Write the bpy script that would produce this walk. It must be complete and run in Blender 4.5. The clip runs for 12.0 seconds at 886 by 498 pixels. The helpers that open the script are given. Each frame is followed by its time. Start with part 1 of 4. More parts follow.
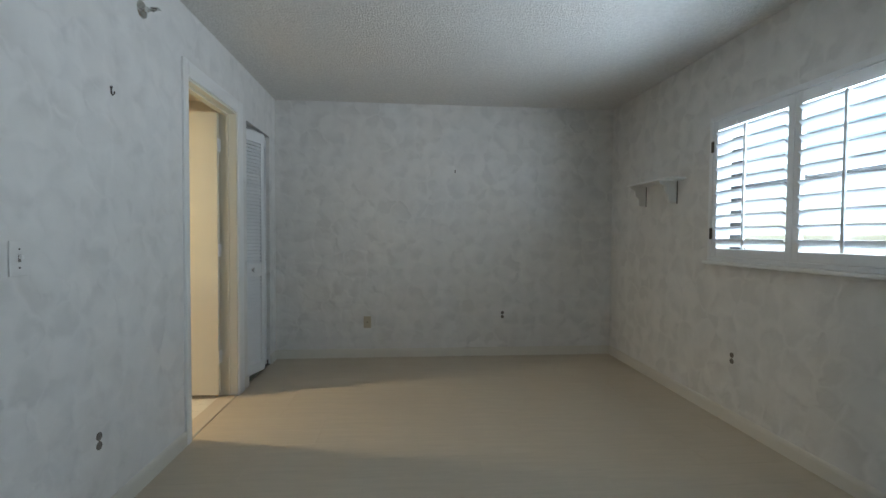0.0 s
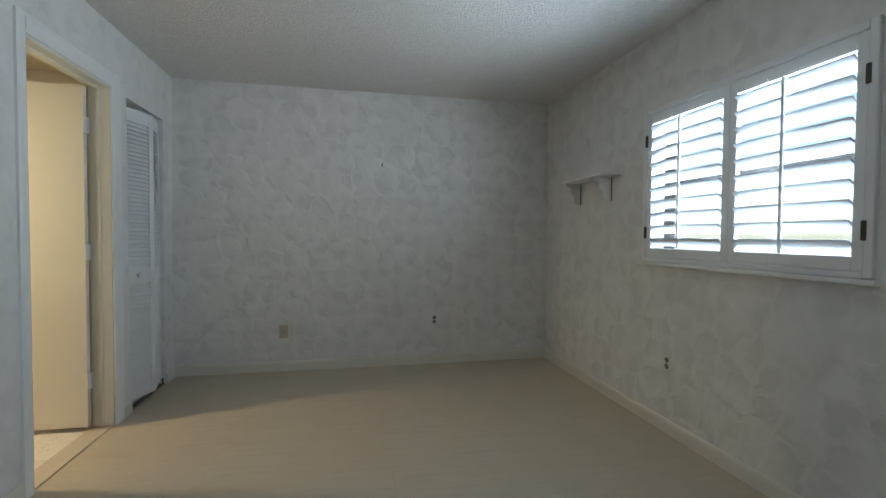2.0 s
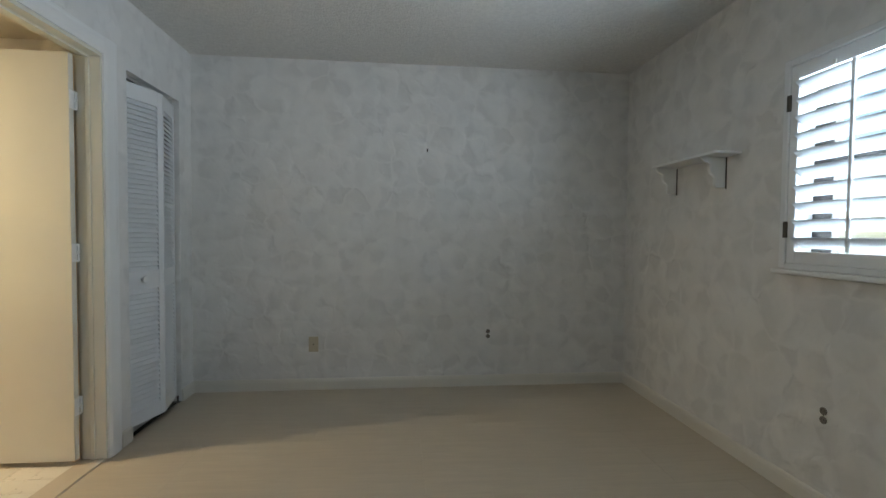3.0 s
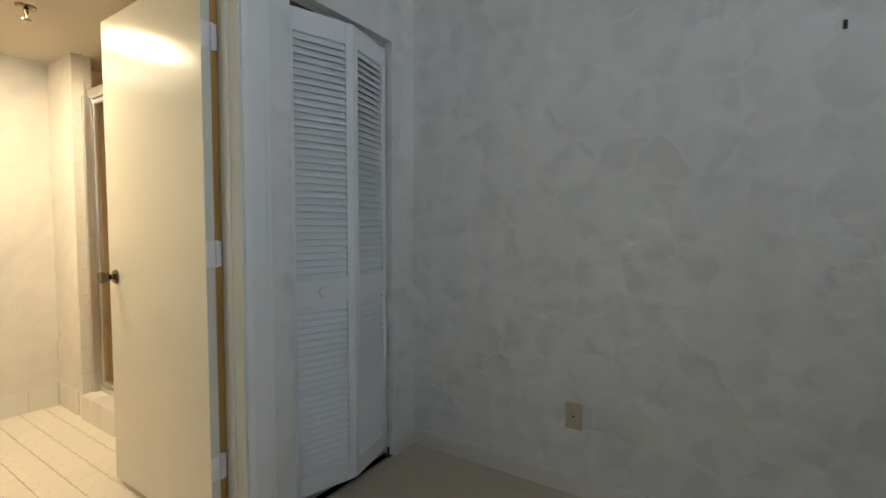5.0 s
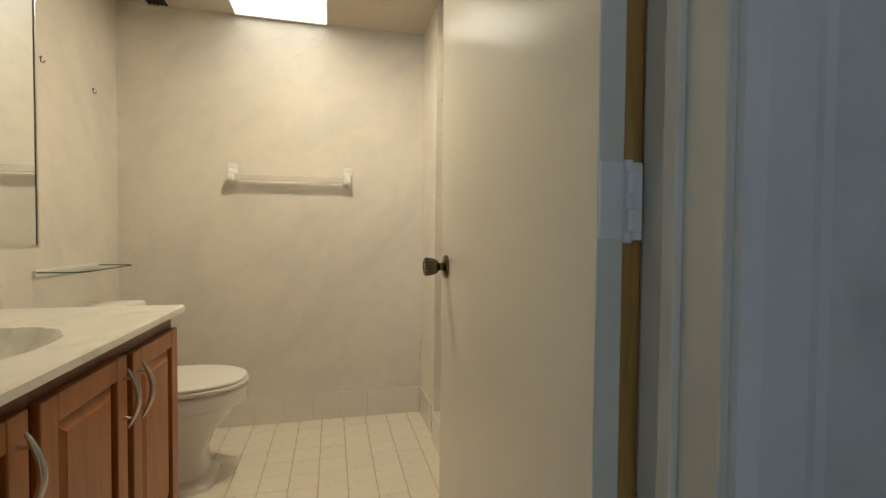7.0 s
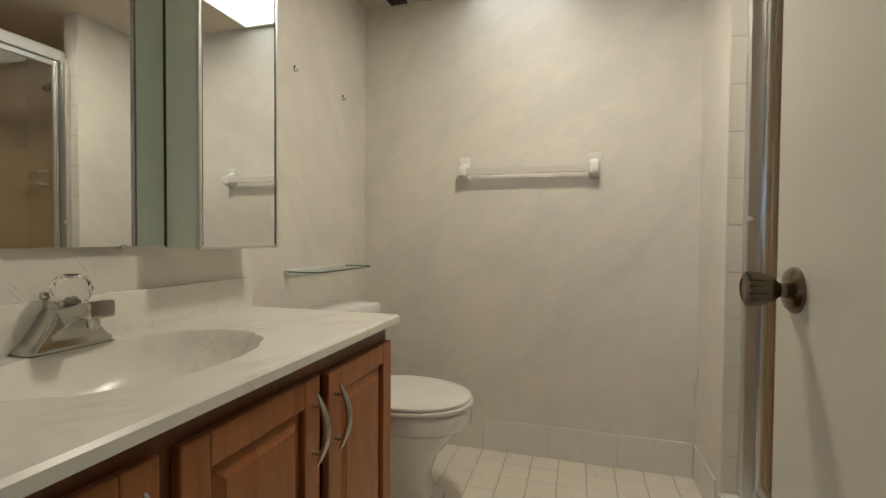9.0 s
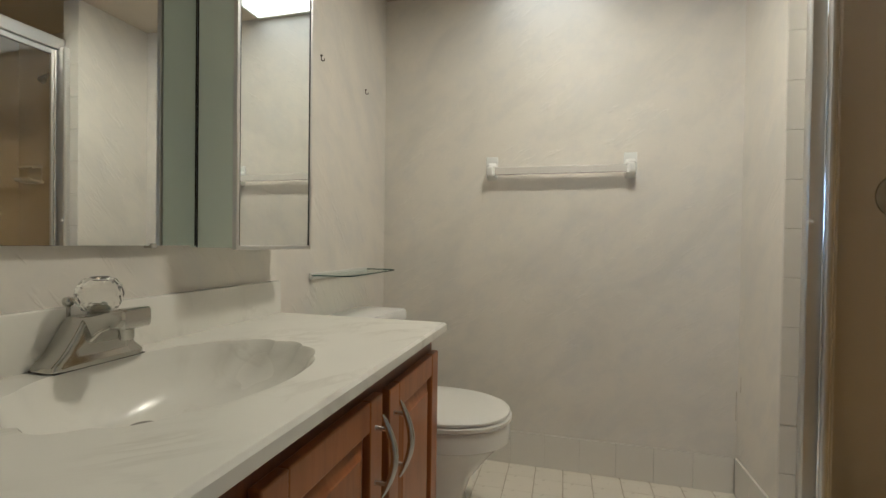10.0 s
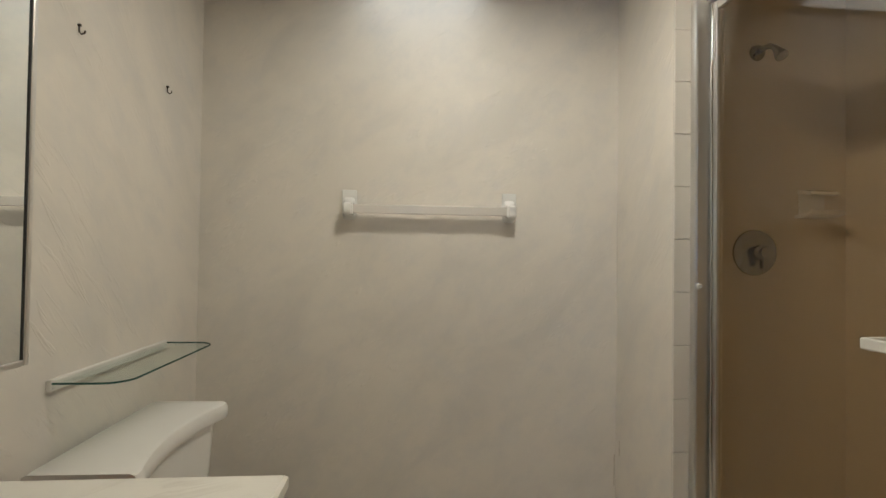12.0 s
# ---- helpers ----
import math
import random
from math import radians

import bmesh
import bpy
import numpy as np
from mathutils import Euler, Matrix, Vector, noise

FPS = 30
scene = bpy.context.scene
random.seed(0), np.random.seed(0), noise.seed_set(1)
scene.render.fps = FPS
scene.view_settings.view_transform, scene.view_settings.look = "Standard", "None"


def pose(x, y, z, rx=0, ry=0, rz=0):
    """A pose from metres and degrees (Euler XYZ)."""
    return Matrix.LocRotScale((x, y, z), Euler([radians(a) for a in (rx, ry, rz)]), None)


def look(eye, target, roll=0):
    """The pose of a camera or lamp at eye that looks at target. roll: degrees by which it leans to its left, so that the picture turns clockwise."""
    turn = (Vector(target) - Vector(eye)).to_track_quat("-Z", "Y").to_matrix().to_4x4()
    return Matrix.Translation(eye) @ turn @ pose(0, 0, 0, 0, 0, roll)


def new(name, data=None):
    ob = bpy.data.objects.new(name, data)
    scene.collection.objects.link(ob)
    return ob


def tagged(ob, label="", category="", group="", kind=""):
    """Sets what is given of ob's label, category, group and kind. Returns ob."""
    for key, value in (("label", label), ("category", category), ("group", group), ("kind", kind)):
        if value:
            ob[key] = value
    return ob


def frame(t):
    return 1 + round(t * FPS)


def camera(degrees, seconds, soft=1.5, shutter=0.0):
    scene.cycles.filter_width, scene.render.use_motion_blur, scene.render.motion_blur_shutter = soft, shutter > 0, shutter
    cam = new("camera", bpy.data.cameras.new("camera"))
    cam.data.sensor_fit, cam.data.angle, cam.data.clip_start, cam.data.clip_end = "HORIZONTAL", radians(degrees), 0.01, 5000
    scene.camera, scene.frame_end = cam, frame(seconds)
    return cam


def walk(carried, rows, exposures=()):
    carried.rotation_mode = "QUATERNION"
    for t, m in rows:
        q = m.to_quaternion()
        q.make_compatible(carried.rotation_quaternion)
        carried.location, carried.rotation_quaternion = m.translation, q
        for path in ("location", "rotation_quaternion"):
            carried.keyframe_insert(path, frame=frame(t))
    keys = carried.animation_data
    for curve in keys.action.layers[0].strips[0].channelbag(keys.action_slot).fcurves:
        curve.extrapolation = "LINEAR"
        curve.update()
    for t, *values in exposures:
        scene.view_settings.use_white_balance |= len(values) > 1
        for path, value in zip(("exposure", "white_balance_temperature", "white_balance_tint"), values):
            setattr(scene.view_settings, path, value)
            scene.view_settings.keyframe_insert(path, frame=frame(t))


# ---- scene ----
cam = camera(88.6, 12.0)
PATH = [
    (0, (0.677, 1.804, 1.2), (0.846, 3.796, 1.14), 0.4),
    (0.5, (0.69, 1.833, 1.192), (0.961, 3.813, 1.141), 0.3),
    (1, (0.735, 1.849, 1.198), (1.086, 3.818, 1.149), 0.3),
    (1.5, (0.801, 1.921, 1.193), (1.208, 3.879, 1.141), 0.3),
    (2, (0.863, 2.117, 1.195), (1.275, 4.074, 1.136), 0.4),
    (2.5, (0.906, 2.397, 1.191), (1.25, 4.366, 1.128), 0.5),
    (2.7, (0.924, 2.545, 1.192), (1.218, 4.523, 1.127), 0.6),
    (4.3, (1.028, 3.803, 1.17), (0.465, 5.72, 1.094), 0.1),
    (4.5, (1.015, 3.969, 1.188), (0.295, 5.833, 1.094), 0.4),
    (5, (0.897, 4.314, 1.182), (-0.188, 5.991, 1.079), 0.1),
    (5.5, (0.678, 4.595, 1.179), (-0.767, 5.974, 1.073), 0.2),
    (6, (0.383, 4.789, 1.172), (-1.323, 5.829, 1.073), 0.4),
    (6.5, (0.083, 4.868, 1.095), (-1.766, 5.626, 1.014), 0.5),
    (7, (-0.2, 4.901, 1.038), (-2.142, 5.376, 0.981), 0.5),
    (7.5, (-0.415, 4.915, 1.009), (-2.407, 5.097, 0.968), 0.5),
    (9.3, (-0.671, 4.914, 1.024), (-2.579, 4.317, 0.976), 0.4),
    (9.5, (-0.676, 4.842, 1.016), (-2.595, 4.277, 0.984), 0.6),
    (10, (-0.718, 4.717, 1.012), (-2.65, 4.201, 0.986), 0.8),
    (10.5, (-0.817, 4.633, 1.024), (-2.776, 4.228, 1.001), 0.9),
    (11, (-0.903, 4.598, 1.057), (-2.887, 4.351, 1.043), 1.0),
    (11.5, (-0.997, 4.592, 1.1), (-2.996, 4.533, 1.112), 0.9),
    (12, (-1.119, 4.608, 1.173), (-3.113, 4.759, 1.205), 0.8),
]
EXPOSURES = [(0, 0.98, 6350, 7), (2.5, 0.95, 6400, 7), (4.5, 0.98, 6500, 8), (5.5, 0.65, 6400, 8), (6.5, 0.12, 6100, 8), (7.5, -0.06, 5700, 8),
             (9.4, -0.26, 5150, 8), (10.5, -0.26, 4950, 8), (11.5, -0.37, 5050, 9), (12, -0.42, 5150, 10)]
walk(cam, [(t, look(eye, target, roll)) for t, eye, target, roll in PATH], EXPOSURES)

# ---- plan (metres) ----
BX0, BX1, BY0, BY1, BZ = -0.555, 2.775, 0.2, 6.27, 2.475   # bedroom
WT = 0.115                                                  # inner wall thickness
TX0, TX1, TY0, TY1, TZ = -2.825, BX0 - WT, 3.85, 5.415, 2.2  # bathroom
DY0, DY1, DZ = 4.512, 5.272, 2.093                          # bathroom door opening
CY0, CY1, CZ = 5.482, 6.090, 2.085                            # closet opening
WY0, WY1, WZ0, WZ1 = 3.45, 4.75, 1.045, 1.99                # shuttered window opening
VY0, VY1 = 1.60, 2.90                                       # second window in the same wall, unseen, added to brighten the room
VWY = 3.872                                                  # wall face behind the vanity
SX0, SX1, SY1 = -2.70, -1.30, 6.24                          # shower inside

# ---- world and lights ----
world = bpy.data.worlds.new("sky")
scene.world = world
world.use_nodes = True
wn = world.node_tree
sky = wn.nodes.new("ShaderNodeTexSky")
sky.sky_type, sky.sun_disc, sky.sun_elevation, sky.sun_rotation = "NISHITA", False, radians(52), radians(200)
wn.links.new(sky.outputs[0], wn.nodes["Background"].inputs[0])
wn.nodes["Background"].inputs[1].default_value = 0.15
sun = new("sun", bpy.data.lights.new("sun", "SUN"))
sun.data.energy, sun.data.angle, sun.data.color = 3.0, radians(0.6), (1.0, 0.95, 0.88)
sun.matrix_world = look((2, 11, 15), (0, 0, 0))


def area(name, m, sx, sy, watts, color):
    lamp = new(name, bpy.data.lights.new(name, "AREA"))
    lamp.data.shape, lamp.data.size, lamp.data.size_y, lamp.data.energy, lamp.data.color = "RECTANGLE", sx, sy, watts, color
    lamp.matrix_world = m
    return lamp


DAYLIGHT = (0.70, 0.83, 1.0)
area("daylight_lamp", look((BX1 + 0.34, (WY0 + WY1) / 2, 1.50), (0, (WY0 + WY1) / 2, 1.5)), 1.35, 0.98, 49, DAYLIGHT)
# fill lamp behind the added, unseen second window
area("daylight_lamp", look((BX1 + 0.34, (VY0 + VY1) / 2, 1.50), (0, (VY0 + VY1) / 2, 1.5)), 1.35, 0.98, 13, DAYLIGHT)


# ---- materials ----
class Mat:
    """A node material and short ways to add nodes to it."""

    def __init__(self, name, color=(0.8, 0.8, 0.8), rough=0.5, metal=0.0, spec=0.5):
        self.m = bpy.data.materials.new(name)
        self.m.use_nodes = True
        self.t = self.m.node_tree
        self.b = self.t.nodes["Principled BSDF"]
        self.b.inputs["Base Color"].default_value = (*color, 1)
        self.b.inputs["Roughness"].default_value = rough
        self.b.inputs["Metallic"].default_value = metal
        self.b.inputs["Specular IOR Level"].default_value = spec

    def node(self, kind, **values):
        n = self.t.nodes.new("ShaderNode" + kind)
        for key, value in values.items():
            n.inputs[key.replace("_", " ")].default_value = value
        return n

    def link(self, a, b):
        self.t.links.new(a, b)

    def coord(self, scale=(1, 1, 1), turn=(0, 0, 0), which="Object"):
        c, mp = self.node("TexCoord"), self.node("Mapping")
        mp.inputs["Scale"].default_value = scale
        mp.inputs["Rotation"].default_value = [radians(a) for a in turn]
        mp.inputs["Scale"].default_value = (1, 1, 1)
        self.link(c.outputs[which], mp.inputs[0])
        sc = self.node("Mapping")
        sc.inputs["Scale"].default_value = scale
        self.link(mp.outputs[0], sc.inputs[0])
        return sc.outputs[0]

    def noise(self, vec, scale, detail=3.0, rough=0.5, distort=0.0):
        n = self.node("TexNoise", Scale=scale, Detail=detail, Roughness=rough, Distortion=distort)
        self.link(vec, n.inputs["Vector"])
        return n

    def ramp(self, value, *stops):
        r = self.node("ValToRGB")
        while len(r.color_ramp.elements) < len(stops):
            r.color_ramp.elements.new(0.5)
        for e, (at, c) in zip(r.color_ramp.elements, stops):
            e.position, e.color = at, (*c, 1) if len(c) == 3 else c
        self.link(value, r.inputs[0])
        return r.outputs[0]

    def mix(self, fac, a, b, how="MIX"):
        n = self.t.nodes.new("ShaderNodeMix")
        n.data_type, n.blend_type = "RGBA", how
        for value, sock in ((fac, n.inputs[0]), (a, n.inputs[6]), (b, n.inputs[7])):
            if isinstance(value, (int, float)):
                sock.default_value = value
            elif isinstance(value, tuple):
                sock.default_value = (*value, 1)
            else:
                self.link(value, sock)
        return n.outputs[2]

    def maths(self, how, a, b=0.0):
        n = self.t.nodes.new("ShaderNodeMath")
        n.operation = how
        for value, sock in ((a, n.inputs[0]), (b, n.inputs[1])):
            if isinstance(value, (int, float)):
                sock.default_value = value
            else:
                self.link(value, sock)
        return n.outputs[0]

    def color(self, sock):
        self.link(sock, self.b.inputs["Base Color"])

    def rough(self, sock):
        self.link(sock, self.b.inputs["Roughness"])

    def bump(self, sock, strength=0.3, dist=0.002):
        n = self.node("Bump", Strength=strength, Distance=dist)
        self.link(sock, n.inputs["Height"])
        self.link(n.outputs[0], self.b.inputs["Normal"])


def grey(v):
    return (v, v, v)


def stroke_paper(name, base, dark, scale, bump):
    """Wallpaper of overlapping soft brush strokes: a gradient across each distorted cell."""
    m = Mat(name, base, 0.62, spec=0.35)
    co = m.coord((1, 1, 1))
    warp = m.noise(co, 8.0, 2.0, 0.5)
    off = m.t.nodes.new("ShaderNodeVectorMath")
    off.operation = "MULTIPLY_ADD"
    m.link(warp.outputs["Color"], off.inputs[0])
    off.inputs[1].default_value, off.inputs[2].default_value = (0.13, 0.13, 0.13), (0, 0, 0)
    add = m.t.nodes.new("ShaderNodeVectorMath")
    m.link(co, add.inputs[0]), m.link(off.outputs[0], add.inputs[1])
    fields = []
    for k, sc in ((0, scale), (1, scale * 1.7)):
        v = m.node("TexVoronoi", Scale=sc, Randomness=1.0)
        m.link(add.outputs[0], v.inputs["Vector"])
        local = m.t.nodes.new("ShaderNodeVectorMath")
        local.operation = "SUBTRACT"
        m.link(add.outputs[0], local.inputs[0]), m.link(v.outputs["Position"], local.inputs[1])
        way = m.t.nodes.new("ShaderNodeVectorMath")
        way.operation = "SUBTRACT"
        m.link(v.outputs["Color"], way.inputs[0])
        way.inputs[1].default_value = (0.5, 0.5, 0.5)
        dot = m.t.nodes.new("ShaderNodeVectorMath")
        dot.operation = "DOT_PRODUCT"
        m.link(local.outputs[0], dot.inputs[0]), m.link(way.outputs[0], dot.inputs[1])
        edge = m.node("TexVoronoi", Scale=sc, Randomness=1.0)
        edge.feature = "DISTANCE_TO_EDGE"
        m.link(add.outputs[0], edge.inputs["Vector"])
        soft = m.ramp(edge.outputs["Distance"], (0.0, grey(0.0)), (0.16, grey(1.0)))
        slope = m.maths("MULTIPLY", m.maths("MULTIPLY", dot.outputs["Value"], sc * 1.9), soft)
        fields.append(m.maths("ADD", slope, 0.5))
    both = m.maths("ADD", m.maths("MULTIPLY", fields[0], 0.74), m.maths("MULTIPLY", fields[1], 0.26))
    fine = m.noise(co, 60.0, 3.0)
    cloud = m.noise(co, 1.3, 2.0)
    c = m.ramp(both, (0.20, dark), (0.46, base), (0.72, tuple(min(1, x * 1.06) for x in base)))
    facet = m.node("TexVoronoi", Scale=scale * 0.8, Randomness=1.0)
    m.link(add.outputs[0], facet.inputs["Vector"])
    split = m.t.nodes.new("ShaderNodeSeparateColor")
    m.link(facet.outputs["Color"], split.inputs[0])
    c = m.mix(m.maths("MULTIPLY", split.outputs[0], 0.07), c, tuple(x * 0.82 for x in base))
    c = m.mix(m.maths("MULTIPLY", cloud.outputs[0], 0.10), c, tuple(x * 0.8 for x in base))
    m.color(c)
    m.rough(m.ramp(fine.outputs[0], (0.3, grey(0.50)), (0.7, grey(0.68))))
    m.bump(m.maths("ADD", both, m.maths("MULTIPLY", fine.outputs[0], 0.05)), bump, 0.013)
    return m.m


def plaster_paper(name, base, vein):
    """Wallpaper that looks like marbled plaster with short slanting trowel ridges."""
    m = Mat(name, base, 0.5, spec=0.4)
    co = m.coord()
    a = m.noise(m.coord((1.0, 1.0, 2.4), (-42, 42, 0)), 2.6, 4.0, 0.55, 0.5)
    c = m.ramp(a.outputs[0], (0.30, vein), (0.50, base), (0.74, tuple(min(1, x * 1.04) for x in base)))
    spots = m.noise(m.coord((1.0, 1.0, 1.6), (-42, 42, 0)), 8.0, 5.0, 0.62)
    c = m.mix(m.ramp(spots.outputs[0], (0.46, grey(0)), (0.72, grey(0.55))), c, tuple(x * y for x, y in zip(vein, (0.97, 0.99, 1.04))))
    m.color(c)
    strokes = m.noise(m.coord((8.0, 8.0, 62.0), (-42, 42, 0)), 1.0, 2.0, 0.5, 0.3)
    ridge = m.ramp(strokes.outputs[0], (0.56, grey(0)), (0.62, grey(1)), (0.68, grey(0.2)))
    where = m.noise(m.coord((1.0, 1.0, 2.0), (-42, 42, 0)), 5.0, 3.0)
    ridge = m.maths("MULTIPLY", ridge, m.ramp(where.outputs[0], (0.45, grey(0)), (0.60, grey(1))))
    grain = m.noise(co, 70.0, 3.0)
    h = m.maths("ADD", m.maths("MULTIPLY", ridge, 0.9), m.maths("MULTIPLY", a.outputs[0], 0.9))
    m.bump(m.maths("ADD", h, m.maths("MULTIPLY", grain.outputs[0], 0.14)), 0.36, 0.004)
    m.rough(m.ramp(a.outputs[0], (0.3, grey(0.42)), (0.7, grey(0.58))))
    return m.m


def popcorn(name, base):
    m = Mat(name, base, 0.9, spec=0.1)
    co = m.coord()
    v = m.node("TexVoronoi", Scale=90.0)
    m.link(co, v.inputs["Vector"])
    n = m.noise(co, 45.0, 4.0, 0.7)
    h = m.maths("SUBTRACT", n.outputs[0], m.maths("MULTIPLY", v.outputs["Distance"], 0.6))
    m.bump(h, 1.0, 0.007)
    m.color(m.ramp(n.outputs[0], (0.3, tuple(x * 0.86 for x in base)), (0.65, base)))
    return m.m


def paint(name, base, rough=0.35, wear=0.06, spec=0.5):
    m = Mat(name, base, rough, spec=spec)
    co = m.coord()
    a, b = m.noise(co, 3.0, 4.0), m.noise(co, 140.0, 2.0)
    m.color(m.ramp(a.outputs[0], (0.2, tuple(x * (1 - wear) for x in base)), (0.8, base)))
    m.rough(m.ramp(a.outputs[0], (0.1, grey(rough * 0.94)), (0.9, grey(min(1, rough * 1.06)))))
    m.bump(b.outputs[0], 0.06, 0.001)
    return m.m


def laminate(name, base):
    m = Mat(name, base, 0.42, spec=0.45)
    info = m.node("ObjectInfo")
    grain = m.noise(m.coord((1.2, 14.0, 14.0)), 3.0, 5.0, 0.6, 0.6)
    fine = m.noise(m.coord((4.0, 120.0, 60.0)), 2.0, 3.0)
    blot = m.noise(m.coord(which="Object"), 1.2, 3.0)
    c = m.ramp(grain.outputs[0], (0.3, tuple(x * 0.93 for x in base)), (0.7, tuple(x * 1.04 for x in base)))
    c = m.mix(m.maths("MULTIPLY", info.outputs["Random"], 0.05), c, tuple(x * 0.72 for x in base))
    c = m.mix(m.ramp(blot.outputs[0], (0.55, grey(0)), (0.75, grey(0.14))), c, tuple(x * 0.7 for x in base))
    m.color(c)
    m.rough(m.ramp(blot.outputs[0], (0.3, grey(0.38)), (0.7, grey(0.5))))
    m.bump(fine.outputs[0], 0.05, 0.001)
    return m.m


def wood(name, base, dark):
    m = Mat(name, base, 0.34, spec=0.5)
    info = m.node("ObjectInfo")
    shift = m.t.nodes.new("ShaderNodeVectorMath")
    m.link(m.coord((14, 14, 1.4)), shift.inputs[0]), m.link(info.outputs["Random"], shift.inputs[1])
    g = m.noise(shift.outputs[0], 1.6, 6.0, 0.62, 1.3)
    pores = m.noise(m.coord((160, 160, 6)), 1.0, 2.0)
    c = m.ramp(g.outputs[0], (0.28, dark), (0.52, base), (0.8, tuple(x * 1.15 for x in base)))
    c = m.mix(m.ramp(pores.outputs[0], (0.55, grey(0)), (0.7, grey(0.35))), c, dark)
    m.color(c)
    m.bump(pores.outputs[0], 0.05, 0.001)
    return m.m


def marble(name, base, vein):
    """Cast marble: milky, with a few soft smoky wisps."""
    m = Mat(name, base, 0.16, spec=0.55)
    co = m.coord((1, 1.5, 1), (0, 0, 35))
    n = m.noise(co, 3.6, 4.0, 0.55, 2.2)
    c = m.ramp(n.outputs[0], (0.43, base), (0.495, vein), (0.55, base))
    gate = m.noise(m.coord(), 5.5, 2.0)
    soft = m.noise(co, 2.4, 3.0)
    c = m.mix(m.ramp(gate.outputs[0], (0.46, grey(1.0)), (0.62, grey(0.0))), c, base)
    c = m.mix(m.ramp(soft.outputs[0], (0.55, grey(0)), (0.75, grey(0.35))), c, vein)
    m.color(c)
    m.rough(m.ramp(soft.outputs[0], (0.3, grey(0.20)), (0.7, grey(0.28))))
    return m.m


def glazed(name, base, rough=0.2, vary=0.06):
    m = Mat(name, base, rough, spec=0.5)
    info = m.node("ObjectInfo")
    n = m.noise(m.coord(), 25.0, 4.0)
    c = m.ramp(n.outputs[0], (0.2, tuple(x * 0.98 for x in base)), (0.8, base))
    m.color(m.mix(m.maths("MULTIPLY", info.outputs["Random"], vary), c, tuple(x * 0.6 for x in base)))
    m.rough(m.ramp(n.outputs[0], (0.2, grey(rough * 0.92)), (0.8, grey(rough * 1.12))))
    return m.m


def metal(name, base, rough):
    m = Mat(name, base, rough, 1.0)
    n = m.noise(m.coord((30, 30, 3)), 6.0, 3.0)
    m.rough(m.ramp(n.outputs[0], (0.2, grey(rough * 0.9)), (0.8, grey(rough * 1.12))))
    return m.m


def emitter(name, color, strength):
    m = Mat(name, (0.9, 0.9, 0.9), 0.5)
    m.b.inputs["Emission Color"].default_value = (*color, 1)
    m.b.inputs["Emission Strength"].default_value = strength
    return m.m


def pane(name, tint, gloss=0.03):
    """Thin clear or tinted sheet glass."""
    m = Mat(name)
    m.t.nodes.remove(m.b)
    clear, gl, mx = m.node("BsdfTransparent"), m.node("BsdfGlossy", Roughness=gloss), m.node("MixShader", Fac=0.05)
    clear.inputs[0].default_value = (*tint, 1)
    m.link(clear.outputs[0], mx.inputs[1]), m.link(gl.outputs[0], mx.inputs[2])
    m.link(mx.outputs[0], m.t.nodes["Material Output"].inputs[0])
    return m.m


PAPER = stroke_paper("brushed_wallpaper", (0.74, 0.72, 0.685), (0.672, 0.653, 0.619), 6.2, 0.55)
BATHPAPER = plaster_paper("marbled_wallpaper", (0.765, 0.725, 0.66), (0.69, 0.66, 0.61))
CEIL = popcorn("popcorn_ceiling", (0.78, 0.76, 0.72))
BATHCEIL = paint("bath_ceiling_paint", (0.66, 0.59, 0.48), 0.7)
WHITE = paint("white_gloss_paint", (0.83, 0.82, 0.79), 0.32)
CREAM = paint("cream_gloss_paint", (0.77, 0.745, 0.64), 0.20)
SKIRT = paint("cream_skirting_paint", (0.72, 0.68, 0.60), 0.4)
# darkened so that the closet looks unlit between the slats
CLOSETP = paint("closet_shade_paint", (0.45, 0.43, 0.40), 0.8)
SHUT = paint("shutter_white", (0.80, 0.80, 0.79), 0.38)
LOUVRE = paint("louvre_white", (0.76, 0.79, 0.82), 0.35)
FLOORM = laminate("beige_laminate", (0.56, 0.48, 0.365))
JOINT = paint("dark_joint", (0.36, 0.30, 0.23), 0.8)
SILL = glazed("tan_stone_sill", (0.60, 0.52, 0.41), 0.4, 0.0)
TILE = glazed("cream_floor_tile", (0.81, 0.76, 0.66), 0.28, 0.08)
GROUT = paint("tan_grout", (0.46, 0.38, 0.29), 0.9)
WTILE = glazed("white_wall_tile", (0.79, 0.76, 0.70), 0.16, 0.06)
PALEGROUT = paint("pale_grout", (0.58, 0.54, 0.47), 0.9)
CHERRY = wood("cherry_wood", (0.34, 0.122, 0.032), (0.25, 0.080, 0.021))
# the cherry again, with the shade between and behind the doors in its colour
SHADEWOOD = wood("shadowed_cabinet_wood", (0.17, 0.062, 0.025), (0.11, 0.038, 0.016))
MARBLE = marble("cultured_marble", (0.80, 0.785, 0.73), (0.71, 0.69, 0.635))
CHINA = glazed("white_vitreous_china", (0.82, 0.82, 0.80), 0.10, 0.0)
PLASTIC = paint("white_plastic", (0.78, 0.77, 0.73), 0.3)
IVORY = paint("ivory_plastic", (0.52, 0.44, 0.31), 0.4)
BLACK = paint("dark_slot", (0.04, 0.04, 0.04), 0.6)
BRONZE = metal("dark_bronze", (0.09, 0.075, 0.06), 0.4)
NICKEL = metal("antique_nickel", (0.19, 0.155, 0.11), 0.22)
STEEL = metal("brushed_steel", (0.62, 0.61, 0.58), 0.24)
CHROME = metal("chrome", (0.80, 0.80, 0.80), 0.07)
# tap chrome, its colour greyed to stand for dark reflections
TAPMETAL = metal("greyed_chrome", (0.52, 0.51, 0.47), 0.11)
